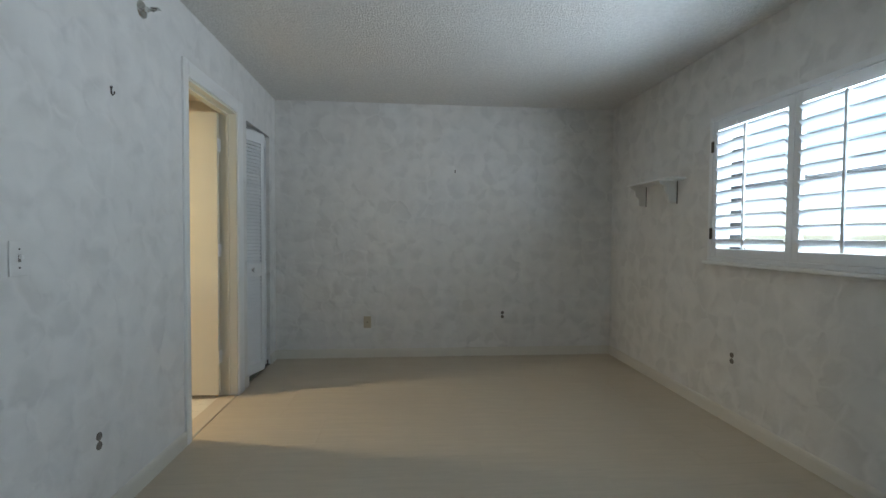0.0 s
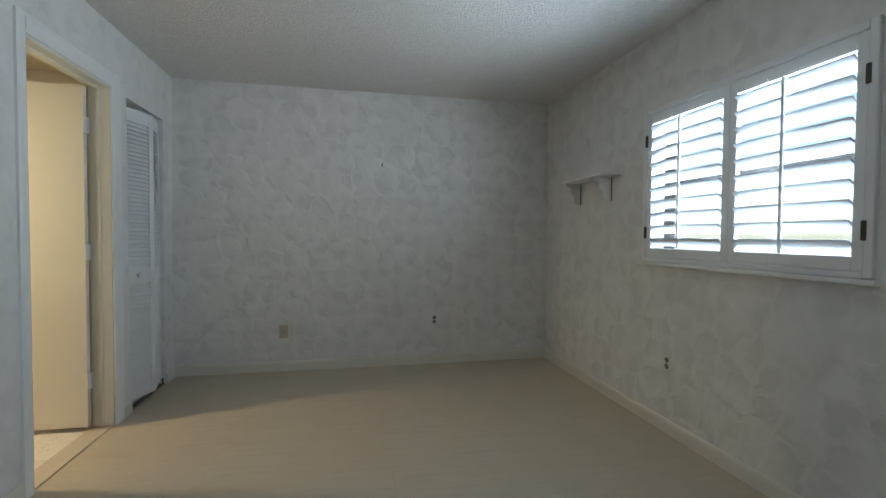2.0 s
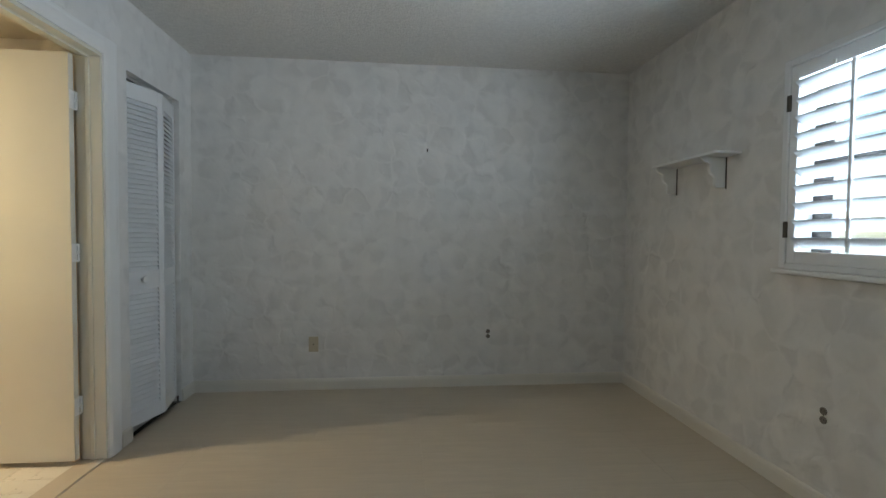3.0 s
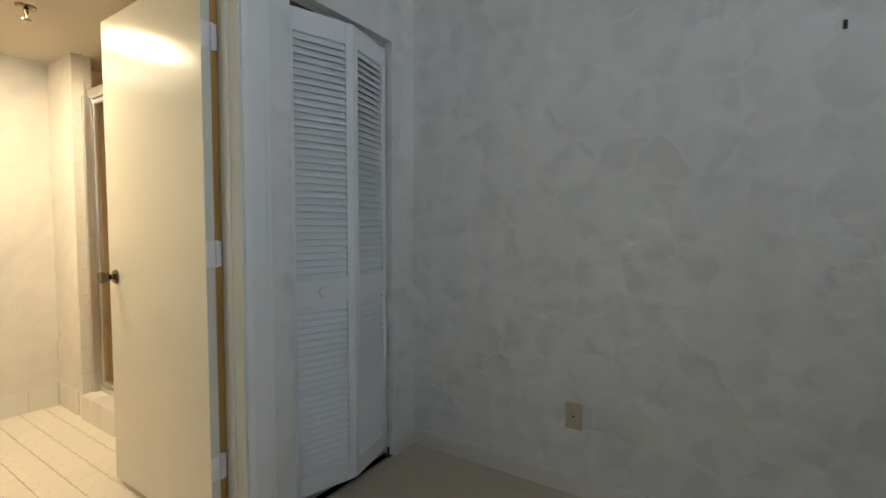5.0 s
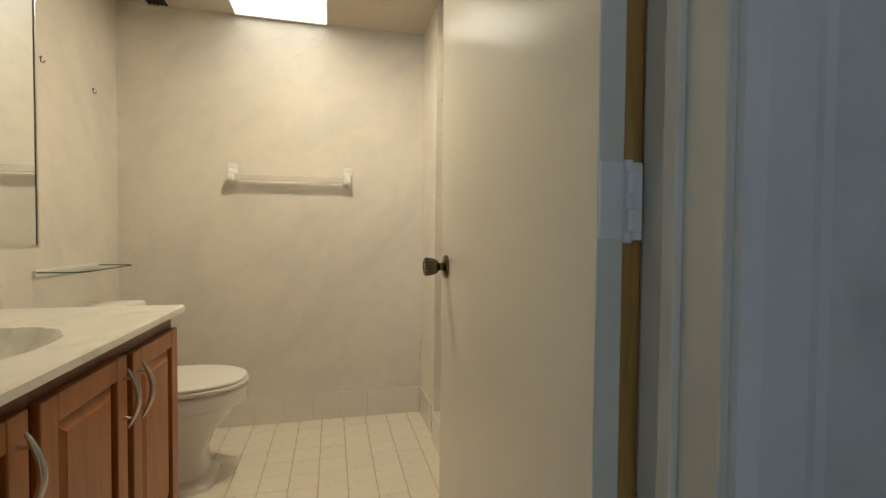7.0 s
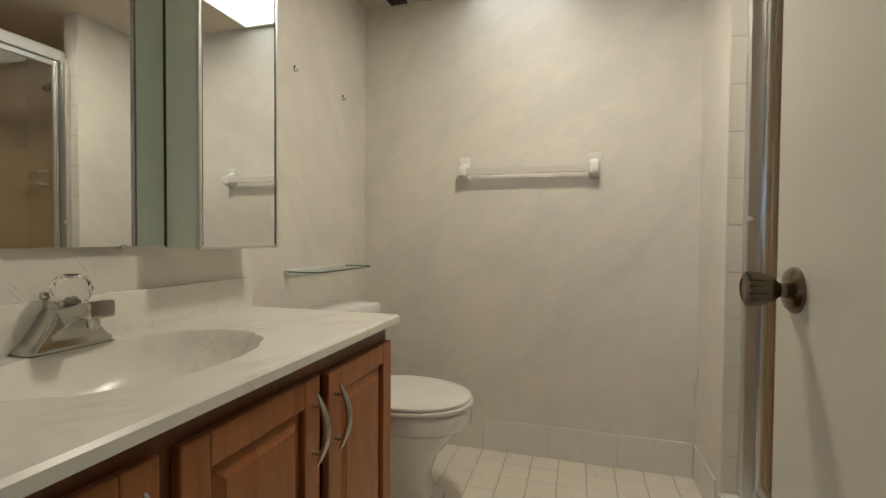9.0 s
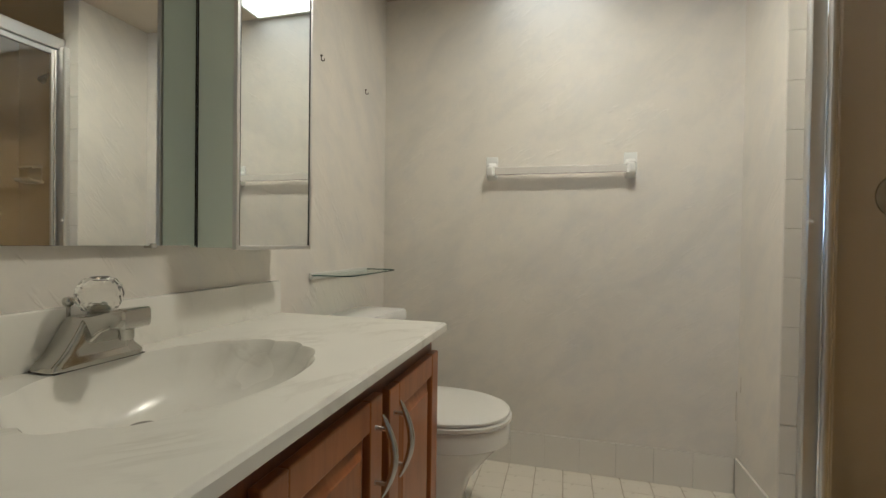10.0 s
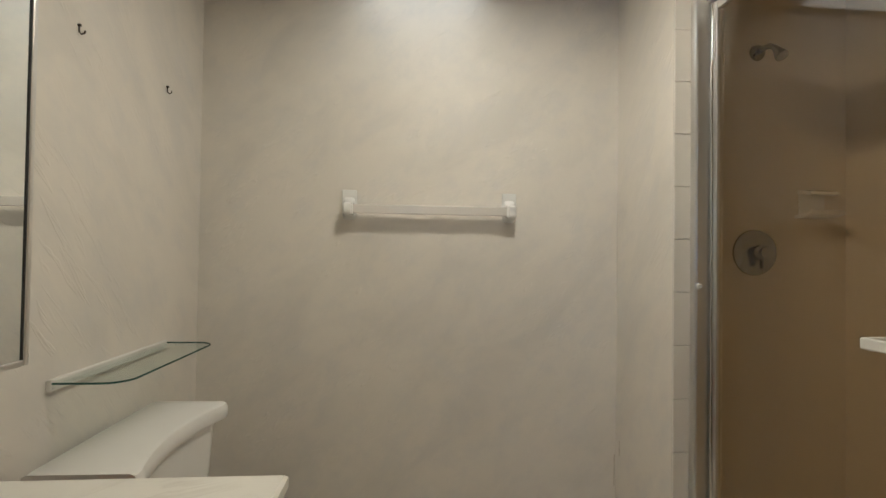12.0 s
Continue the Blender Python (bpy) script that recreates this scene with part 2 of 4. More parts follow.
RAWWOOD = wood("varnished_pine", (0.58, 0.34, 0.10), (0.46, 0.25, 0.07))
ALU = metal("aluminium_trim", (0.72, 0.71, 0.69), 0.36)
MIRROR = metal("mirror_silver", (0.86, 0.88, 0.86), 0.004)
CLEAR = pane("clear_glass", (0.93, 0.96, 0.95))
SMOKE = pane("bronze_tinted_glass", (0.92, 0.87, 0.77), 0.05)
# shower chrome, darkened in colour for the dark surroundings it reflects
DIMCHROME = metal("dim_reflecting_chrome", (0.26, 0.25, 0.23), 0.13)
SHOWERW = paint("shower_wall_panel", (0.72, 0.655, 0.56), 0.35)
DIFFUSER = emitter("light_diffuser", (1.0, 0.90, 0.70), 2.3)
GLOBE = emitter("lamp_globe", (1.0, 0.79, 0.50), 215.0)
RUBBER = paint("black_seal", (0.03, 0.03, 0.03), 0.5)
DARKFRAME = metal("bronze_window_frame", (0.10, 0.095, 0.09), 0.5)
GROUND = paint("pale_concrete", (0.55, 0.54, 0.52), 0.9)


# ---- mesh helpers ----
PLACE = {}


def part(name, bm, material, parent=None, label="", smooth=False, seg=None):
    """Link a bmesh, in world coordinates, as one mesh object under a thing or a part."""
    bmesh.ops.recalc_face_normals(bm, faces=bm.faces)
    me = bpy.data.meshes.new(name)
    bm.to_mesh(me)
    bm.free()
    me.materials.append(material)
    if smooth:
        me.shade_smooth()
        me.set_sharp_from_angle(angle=radians(38))
    ob = new(name, me)
    if parent:
        ob.parent = parent
        ob.matrix_parent_inverse = PLACE.get(parent.name, Matrix()).inverted()
    if label:
        tagged(ob, label)
    return ob


def thing(name, at, label, category, group="", kind=""):
    """An Empty at a thing's base, to parent its parts."""
    ob = new(name)
    ob.location = at
    PLACE[ob.name] = Matrix.Translation(at)
    return tagged(ob, label, category, group, kind)


def box(x0, x1, y0, y1, z0, z1, bevel=0.0, bm=None, m=None):
    """A box, its edges rounded where bevel is given, added to bm."""
    b = bmesh.new()
    vs = [b.verts.new((x, y, z)) for x in (x0, x1) for y in (y0, y1) for z in (z0, z1)]
    for q in ((0, 1, 3, 2), (4, 6, 7, 5), (0, 4, 5, 1), (2, 3, 7, 6), (0, 2, 6, 4), (1, 5, 7, 3)):
        b.faces.new([vs[i] for i in q])
    bmesh.ops.recalc_face_normals(b, faces=b.faces)
    if bevel:
        bmesh.ops.bevel(b, geom=b.edges[:], offset=bevel, segments=2, profile=0.5, affect="EDGES")
    if m:
        b.transform(m)
    return join(bm, b)


def join(bm, b):
    if bm is None:
        return b
    tmp = bpy.data.meshes.new("tmp")
    b.to_mesh(tmp)
    b.free()
    bm.from_mesh(tmp)
    bpy.data.meshes.remove(tmp)
    return bm


def lathe(profile, m, n=32, bm=None):
    """Turn (radius, height) points round the local z axis and place by m."""
    b = bmesh.new()
    rings = []
    for r, h in profile:
        if r < 1e-5:
            rings.append([b.verts.new((0, 0, h))])
        else:
            rings.append([b.verts.new((r * math.cos(2 * math.pi * k / n), r * math.sin(2 * math.pi * k / n), h)) for k in range(n)])
    for a, c in zip(rings, rings[1:]):
        for k in range(n):
            l = (k + 1) % n
            if len(a) == 1 and len(c) > 1:
                b.faces.new((a[0], c[k], c[l]))
            elif len(c) == 1 and len(a) > 1:
                b.faces.new((a[k], a[l], c[0]))
            elif len(a) > 1:
                b.faces.new((a[k], a[l], c[l], c[k]))
    for ring in (rings[0], rings[-1]):
        if len(ring) > 2:
            b.faces.new(ring)
    b.transform(m)
    return join(bm, b)


def fluted(profile, m, first, last, n=48, lobes=12, depth=0.17):
    """A turned shape whose rings from first to last carry rounded flutes."""
    rings = []
    for i, (r, h) in enumerate(profile):
        cut = depth if first <= i <= last else 0.0
        rings.append([m @ Vector((max(r, 0.0004) * (1 - cut * (0.5 - 0.5 * math.cos(lobes * t))) * math.cos(t), max(r, 0.0004) * (1 - cut * (0.5 - 0.5 * math.cos(lobes * t))) * math.sin(t), h))
                      for t in [2 * math.pi * k / n for k in range(n)]])
    return loft(rings)


def faceted(profile, m, n=10):
    """A cut-glass shape: each ring turned half a step, so that its faces are triangles."""
    b = bmesh.new()
    rings = []
    for i, (r, h) in enumerate(profile):
        turn = math.pi / n * (i % 2)
        rings.append([b.verts.new(m @ Vector((r * math.cos(2 * math.pi * k / n + turn), r * math.sin(2 * math.pi * k / n + turn), h))) for k in range(n)])
    for i, (a, c) in enumerate(zip(rings, rings[1:])):
        for k in range(n):
            l = (k + 1) % n
            if i % 2 == 0:
                b.faces.new((a[k], a[l], c[k])), b.faces.new((a[l], c[l], c[k]))
            else:
                b.faces.new((a[k], a[l], c[l])), b.faces.new((a[k], c[l], c[k]))
    b.faces.new(rings[0]), b.faces.new(rings[-1])
    return b


def sweep(points, radius, n=10, bm=None, flat=1.0):
    """A round bar along points; radius may be one number or one for each point."""
    b = bmesh.new()
    pts = [Vector(p) for p in points]
    rings = []
    side = None
    for i, p in enumerate(pts):
        d = (pts[min(i + 1, len(pts) - 1)] - pts[max(i - 1, 0)]).normalized()
        if side is None:
            side = d.cross(Vector((0, 0, 1)))
            side = side if side.length > 1e-2 else Vector((1, 0, 0))
        side = (side - d * side.dot(d)).normalized()
        up = side.cross(d)
        r = radius if isinstance(radius, (int, float)) else radius[i]
        rings.append([b.verts.new(p + side * (r * math.cos(2 * math.pi * k / n)) + up * (r * flat * math.sin(2 * math.pi * k / n))) for k in range(n)])
    for a, c in zip(rings, rings[1:]):
        for k in range(n):
            b.faces.new((a[k], a[(k + 1) % n], c[(k + 1) % n], c[k]))
    b.faces.new(rings[0]), b.faces.new(rings[-1])
    return join(bm, b)


def loft(rings, bm=None, cap0=True, cap1=True):
    """Skin closed rings of equal length."""
    b = bmesh.new()
    vr = [[b.verts.new(p) for p in ring] for ring in rings]
    n = len(vr[0])
    for a, c in zip(vr, vr[1:]):
        for k in range(n):
            b.faces.new((a[k], a[(k + 1) % n], c[(k + 1) % n], c[k]))
    if cap0:
        b.faces.new(vr[0])
    if cap1:
        b.faces.new(vr[-1])
    return join(bm, b)


def extrude(profile, y0, y1, axis="y", bm=None):
    """A profile of 2D points pushed along an axis: (x, z) for y, (y, z) for x, (x, y) for z."""
    def at(p, v):
        return {"y": (p[0], v, p[1]), "x": (v, p[0], p[1]), "z": (p[0], p[1], v)}[axis]
    return loft([[at(p, y0) for p in profile], [at(p, y1) for p in profile]], bm)


def structure(name, bm, material, label, category):
    return tagged(part(name, bm, material), label, category, kind="structure")


# ---- structure: bedroom ----
b = None
for y0, y1, z0, z1 in ((BY0, DY0, 0, BZ), (DY0, DY1, DZ, BZ), (DY1, CY0, 0, BZ), (CY0, CY1, CZ, BZ), (CY1, BY1, 0, BZ)):
    b = box(BX0 - WT, BX0, y0, y1, z0, z1, bm=b)
structure("wall_west", b, PAPER, "wallpapered partition wall with a bathroom door and a closet", "wall")
structure("wall_north", box(BX0 - WT, BX1 + 0.2, BY1, BY1 + 0.12, 0, BZ), PAPER, "pale brushed wallpaper on the end wall", "wall")
structure("wall_south", box(BX0 - WT, BX1 + 0.2, BY0 - 0.12, BY0, 0, BZ), PAPER, "pale brushed wallpaper on the wall behind", "wall")
b = None
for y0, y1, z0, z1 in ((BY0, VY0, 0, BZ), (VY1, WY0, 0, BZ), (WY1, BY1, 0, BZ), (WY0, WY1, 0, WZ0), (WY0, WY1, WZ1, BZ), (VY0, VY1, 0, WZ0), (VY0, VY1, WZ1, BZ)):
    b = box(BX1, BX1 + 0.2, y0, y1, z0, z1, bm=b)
structure("wall_east", b, PAPER, "wallpapered outer wall with a shuttered window", "wall")
structure("ceiling", box(BX0 - WT, BX1 + 0.2, BY0 - 0.12, BY1 + 0.12, BZ, BZ + 0.1), CEIL, "white popcorn textured bedroom ceiling", "ceiling")
floor = structure("floor", box(BX0 - 0.02, BX1 + 0.2, BY0 - 0.12, BY1 + 0.12, -0.1, -0.004), JOINT, "pale beige laminate plank bedroom floor", "floor")


def baseboard(name, x0, x1, y0, y1, side, h=0.085):
    """A skirting board with a rounded top; side is the way it faces."""
    t = 0.013
    prof = [(0, 0.0), (t, 0.0), (t, h - 0.022), (t * 0.75, h - 0.008), (t * 0.35, h), (0, h)]
    if side in "+x-x" and "x" in side:
        s = 1 if side[0] == "+" else -1
        bm = extrude([(x0 + s * p, z) for p, z in prof], y0, y1, "y")
    else:
        s = 1 if side[0] == "+" else -1
        bm = extrude([(y0 + s * p, z) for p, z in prof], x0, x1, "x")
    return structure(name, bm, SKIRT, "painted cream skirting board along the wall", "baseboard")


baseboard("baseboard_north", BX0 + 0.013, BX1 - 0.013, BY1, BY1, "-y")
baseboard("baseboard_east", BX1, BX1, BY0, BY1, "-x")
baseboard("baseboard_west", BX0, BX0, BY0, DY0 - 0.062, "+x")
baseboard("baseboard_mid", BX0, BX0, DY1 + 0.112, CY0 - 0.002, "+x")
baseboard("baseboard_corner", BX0, BX0, CY1 + 0.002, BY1, "+x")

# closet box behind the bifold doors, its darkness put into the paint colour
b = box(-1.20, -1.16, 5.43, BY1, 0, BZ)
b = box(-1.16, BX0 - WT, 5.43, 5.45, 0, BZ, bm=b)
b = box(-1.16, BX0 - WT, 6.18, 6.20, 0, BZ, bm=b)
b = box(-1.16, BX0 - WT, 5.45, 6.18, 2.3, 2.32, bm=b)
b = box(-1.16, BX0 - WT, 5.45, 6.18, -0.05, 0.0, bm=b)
structure("closet_lining", b, CLOSETP, "inside of the closet, coloured darker to look unlit", "closet wall")

# ---- structure: bathroom ----
structure("bath_wall_west", box(TX0 - 0.1, TX0, TY0 - 0.1, TY1 + 0.1, 0, TZ), BATHPAPER, "marbled cream wallpaper behind the towel bar", "wall")
structure("bath_wall_south", box(TX0, TX1, TY0 - 0.1, TY0, 0, TZ), BATHPAPER, "marbled cream wallpaper behind the vanity", "wall")
structure("vanity_wall", box(-1.935, TX1, TY0, VWY, 0, TZ), BATHPAPER, "marbled wall section standing proud behind the vanity", "wall")
b = box(TX0, -2.44, TY1, TY1 + 0.1, 0, TZ)
b = box(SX1, TX1, TY1, TY1 + 0.015, 0, TZ, bm=b)
structure("bath_wall_north", b, BATHPAPER, "marbled cream wallpaper beside the shower", "wall")
b = box(TX1 - 0.004, TX1, TY0, DY0, 0, TZ)
b = box(TX1 - 0.004, TX1, DY1, TY1, 0, TZ, bm=b)
b = box(TX1 - 0.004, TX1, DY0, DY1, DZ, TZ, bm=b)
structure("bath_wall_east", b, BATHPAPER, "marbled cream wallpaper round the bathroom doorway", "wall")
structure("bath_ceiling", box(TX0 - 0.1, TX1, TY0 - 0.1, TY1 + 0.1, TZ, TZ + 0.08), BATHCEIL, "low cream painted bathroom ceiling", "ceiling")
bath_floor = structure("bath_floor", box(TX0, TX1 - 0.004, TY0, TY1, -0.08, -0.004), GROUT, "cream tiled bathroom floor with tan grout", "floor")
structure("threshold", box(TX1 - 0.004, BX0 - 0.004, DY0, DY1, -0.06, 0.006, 0.002), SILL, "tan stone threshold in the doorway", "threshold")

# shower enclosure
b = box(SX0 - 0.1, SX0, TY1 + 0.1, SY1, 0, 2.3)
b = box(SX0 - 0.1, SX1 + 0.1, SY1, SY1 + 0.08, 0, 2.3, bm=b)
b = box(SX1, SX1 + 0.1, TY1 + 0.015, SY1, 0, 2.3, bm=b)
structure("shower_wall", b, SHOWERW, "smooth beige shower wall panels", "wall")
structure("shower_ceiling", box(SX0, SX1, TY1 + 0.1, SY1, TZ, TZ + 0.08), BATHCEIL, "painted shower ceiling", "ceiling")
structure("shower_floor", box(SX0, SX1, TY1 + 0.1, SY1, -0.05, 0.05), WTILE, "pale shower tray floor", "floor")

# unseen slab, its eaves added to keep steep sky light off the louvres
structure("roof", box(TX0 - 0.3, BX1 + 0.9, BY0 - 0.3, SY1 + 0.4, BZ + 0.1, BZ + 0.25), GROUND, "unseen flat roof slab with eaves added to block high sky light", "roof")
ground = structure("ground", box(BX1 + 0.2, 400, -400, 400, -0.6, -0.3), GROUND, "pale sunlit paving outside the window", "ground")

# ---- doorway ----
def door_casing():
    c = thing("door_frame", (BX0, (DY0 + DY1) / 2, 0), "white painted wooden door casing and jamb", "door frame", kind="structure")
    w = 0.062
    prof = [(0, 0), (0.010, 0), (0.016, 0.012), (0.016, 0.045), (0.012, 0.054), (0.012, w), (0, w)]
    # side casings, moulded profile in x and y
    part("casing", extrude([(BX0 + p, DY0 - q) for p, q in prof], 0, DZ + 0.085, "z"), WHITE, c)
    part("casing", extrude([(BX0 + p, DY1 + q * 1.72) for p, q in prof], 0, DZ + 0.085, "z"), WHITE, c)
    part("casing", extrude([(BX0 + p * 0.97, DZ + q * 1.37) for p, q in prof], DY0, DY1, "y"), WHITE, c)
    part("casing", box(TX1 - 0.016, TX1 - 0.004, DY0 - w, DY0, 0, DZ + w, 0.003), CREAM, c)
    part("casing", box(TX1 - 0.016, TX1 - 0.004, DY1, DY1 + w, 0, DZ + w, 0.003), CREAM, c)
    part("casing", box(TX1 - 0.016, TX1 - 0.004, DY0, DY1, DZ, DZ + w, 0.003), CREAM, c)
    j = 0.018
    part("jamb", box(TX1, BX0 + 0.002, DY0, DY0 + j, 0.006, DZ - j, 0.002), CREAM, c)
    part("jamb", box(TX1, BX0 + 0.002, DY1 - 0.012, DY1, 0.006, DZ - j, 0.002), CREAM, c)
    part("jamb", box(TX1, BX0 + 0.002, DY0, DY1, DZ - j, DZ, 0.002), CREAM, c)
    part("jamb_edge", box(TX1 - 0.034, TX1 - 0.017, 5.234, DY1 - 0.001, 0.006, DZ - j, 0.001), RAWWOOD, c, "varnished wood edge behind the hinges")
    s0, s1 = TX1 + 0.045, TX1 + 0.066
    part("door_stop", box(s0, s1, DY0 + j, DY0 + j + 0.011, 0.006, DZ - j - 0.011, 0.002), CREAM, c)
    part("door_stop", box(s0, s1, DY1 - 0.023, DY1 - 0.012, 0.006, DZ - j - 0.011, 0.002), CREAM, c)
    part("door_stop", box(s0, s1, DY0 + j, DY1 - j, DZ - j - 0.011, DZ - j, 0.002), CREAM, c)


door_casing()


def bath_door():
    """A flush slab door, opened into the bathroom about its far jamb."""
    hx, hy, wide, thick, z0, z1 = -0.662, 5.229, 0.800, 0.034, 0.028, 2.066
    turn = Matrix.Translation((hx, hy, 0)) @ Matrix.Rotation(radians(-0.7), 4, "Z")
    d = thing("door_1", (hx, hy, 0), "open cream painted flush slab door", "door", kind="structure")
    # local: x runs from the hinge to minus wide, y from minus thick to 0
    part("slab", box(-wide, 0, -thick, 0, z0, z1, 0.002, m=turn), CREAM, d)
    for z in (0.30, 1.08, 1.84):
        h = part("hinge", box(-0.0005, 0.0025, -thick + 0.002, -0.002, z - 0.045, z + 0.045, 0.001, m=turn), WHITE, d, "painted steel butt hinge")
        part("hinge_pin", lathe([(0.006, -0.048), (0.006, 0.048)], turn @ Matrix.Translation((-0.004, 0.007, z)), 12), WHITE, h)
        for dz in (-0.022, 0.022):
            part("knuckle", box(-0.002, 0.0065, 0.002, 0.012, z + dz - 0.014, z + dz + 0.014, 0.002, m=turn), WHITE, h)
        part("hinge_leaf", box(-0.006, 0.0035, 0.010, 0.022, z - 0.045, z + 0.045, 0.001, m=turn), WHITE, h)
    kx, kz = -wide + 0.066, 0.955
    for s in (-1, 1):
        y = -thick if s < 0 else 0
        m = turn @ Matrix.Translation((kx, y, kz)) @ Matrix.Rotation(radians(90 if s < 0 else -90), 4, "X")
        prof = [(0.011, 0.0), (0.0105, 0.020), (0.0135, 0.024), (0.0190, 0.028), (0.0235, 0.042), (0.0250, 0.056), (0.0235, 0.061), (0.0165, 0.063), (0.0150, 0.0615), (0.0, 0.0615)]
        k = part("door_knob", fluted(prof, m, 3, 6), NICKEL, d, "antique nickel fluted door knob", True)
        part("rosette", lathe([(0.032, 0), (0.032, 0.004), (0.027, 0.009), (0.014, 0.012), (0, 0.012)], m, 32), NICKEL, k, "", True)
    part("latch_plate", box(-wide - 0.001, -wide + 0.001, -thick + 0.006, -0.006, kz - 0.03, kz + 0.03, m=turn), NICKEL, d)


bath_door()


# ---- closet bifold ----
def bifold():
    c = thing("bifold_door", (BX0 - 0.04, CY0, 0), "white louvred bifold closet door slightly ajar", "closet door", kind="structure")
    wide, thick, z0, z1 = 0.303, 0.028, 0.045, 2.045
    ends = [Vector((BX0 - 0.052, CY0 + 0.012, 0)), Vector((BX0 + 0.040, CY0 + 0.300, 0)), Vector((BX0 - 0.028, CY0 + 0.595, 0))]
    px = ends[0].x
    for k in range(2):
        # local: x along the leaf, y through it, front at minus y
        o, dvec = ends[k], (ends[k + 1] - ends[k]).normalized()
        nrm = Vector((dvec.y, -dvec.x, 0))
        m = Matrix(((dvec.x, -nrm.x, 0, o.x), (dvec.y, -nrm.y, 0, o.y), (0, 0, 1, 0), (0, 0, 0, 1)))
        leaf = part("leaf", box(0.0015, 0.036, 0, thick, z0, z1, 0.002, m=m), SHUT, c)
        part("stile", box(wide - 0.036, wide - 0.0015, 0, thick, z0, z1, 0.002, m=m), SHUT, leaf)
        for a, e in ((z0, 0.125), (0.845, 0.952), (1.955, z1)):
            part("rail", box(0.036, wide - 0.036, 0.001, thick - 0.001, a, e, m=m), SHUT, leaf)
        for a, e, n in ((0.125, 0.845, 25), (0.952, 1.955, 35)):
            p = (e - a) / n
            proto = None
            for i in range(n):
                mm = m @ Matrix.Translation((wide / 2, thick / 2, a + (i + 0.5) * p)) @ Matrix.Rotation(radians(54), 4, "X")
                if proto is None:
                    proto = box(-(wide / 2 - 0.036), wide / 2 - 0.036, -0.0173, 0.0173, -0.0028, 0.0028)
                    me = bpy.data.meshes.new("slat")
                    proto.to_mesh(me)
                    proto.free()
                    me.materials.append(SHUT)
                ob = new("slat", me)
                ob.parent = leaf
                ob.matrix_basis = mm
        if k == 0:
            km = m @ Matrix.Translation((wide * 0.47, 0, 0.905)) @ Matrix.Rotation(radians(90), 4, "X")
            part("pull_knob", lathe([(0.009, 0), (0.009, 0.010), (0.019, 0.017), (0.022, 0.024), (0.019, 0.030), (0, 0.032)], km, 24), SHUT, leaf, "small round white pull knob", True)
    part("floor_bracket", box(BX0 - 0.040, BX0 - 0.004, CY1 - 0.030, CY1 - 0.006, 0.0, 0.004), BRONZE, c)
    part("floor_pivot", lathe([(0.006, 0.003), (0.006, 0.045), (0, 0.045)], Matrix.Translation((BX0 - 0.018, CY1 - 0.018, 0)), 12), BRONZE, c)
    part("top_track", box(px - 0.012, px + 0.012, CY0, CY1, CZ - 0.022, CZ, m=None), ALU, c)


bifold()


# ---- window with plantation shutters ----
def window(name, WY0, WY1):
    w = thing(name, (BX1, (WY0 + WY1) / 2, WZ0), "single hung window with a bronze frame", "window", kind="structure")
    xo = BX1 + 0.13
    part("window_frame", box(xo, xo + 0.04, WY0, WY0 + 0.05, WZ0, WZ1, 0.003), DARKFRAME, w)
    part("window_frame", box(xo, xo + 0.04, WY1 - 0.10, WY1, WZ0, WZ1, 0.003), DARKFRAME, w)
    part("window_frame", box(xo, xo + 0.04, WY0 + 0.05, WY1 - 0.10, WZ0, WZ0 + 0.04, 0.003), DARKFRAME, w)
    part("window_frame", box(xo, xo + 0.04, WY0 + 0.05, WY1 - 0.10, WZ1 - 0.04, WZ1, 0.003), DARKFRAME, w)
    part("meeting_rail", box(xo - 0.012, xo + 0.03, WY0 + 0.05, WY1 - 0.10, 1.515, 1.557, 0.004), DARKFRAME, w)
    for z0, z1 in ((WZ0 + 0.04, 1.515), (1.557, WZ1 - 0.04)):
        p = part("pane", box(xo + 0.016, xo + 0.020, WY0 + 0.05, WY1 - 0.10, z0, z1), CLEAR, w)
        p.visible_shadow = False
    part("window_sill", box(BX1 - 0.040, xo, WY0 - 0.045, WY1 + 0.045, WZ0 - 0.026, WZ0 - 0.003, 0.006), WHITE, w)


window("window_1", WY0, WY1)
# never in view: an added opening for the fill lamp
window("added_window", VY0, VY1)


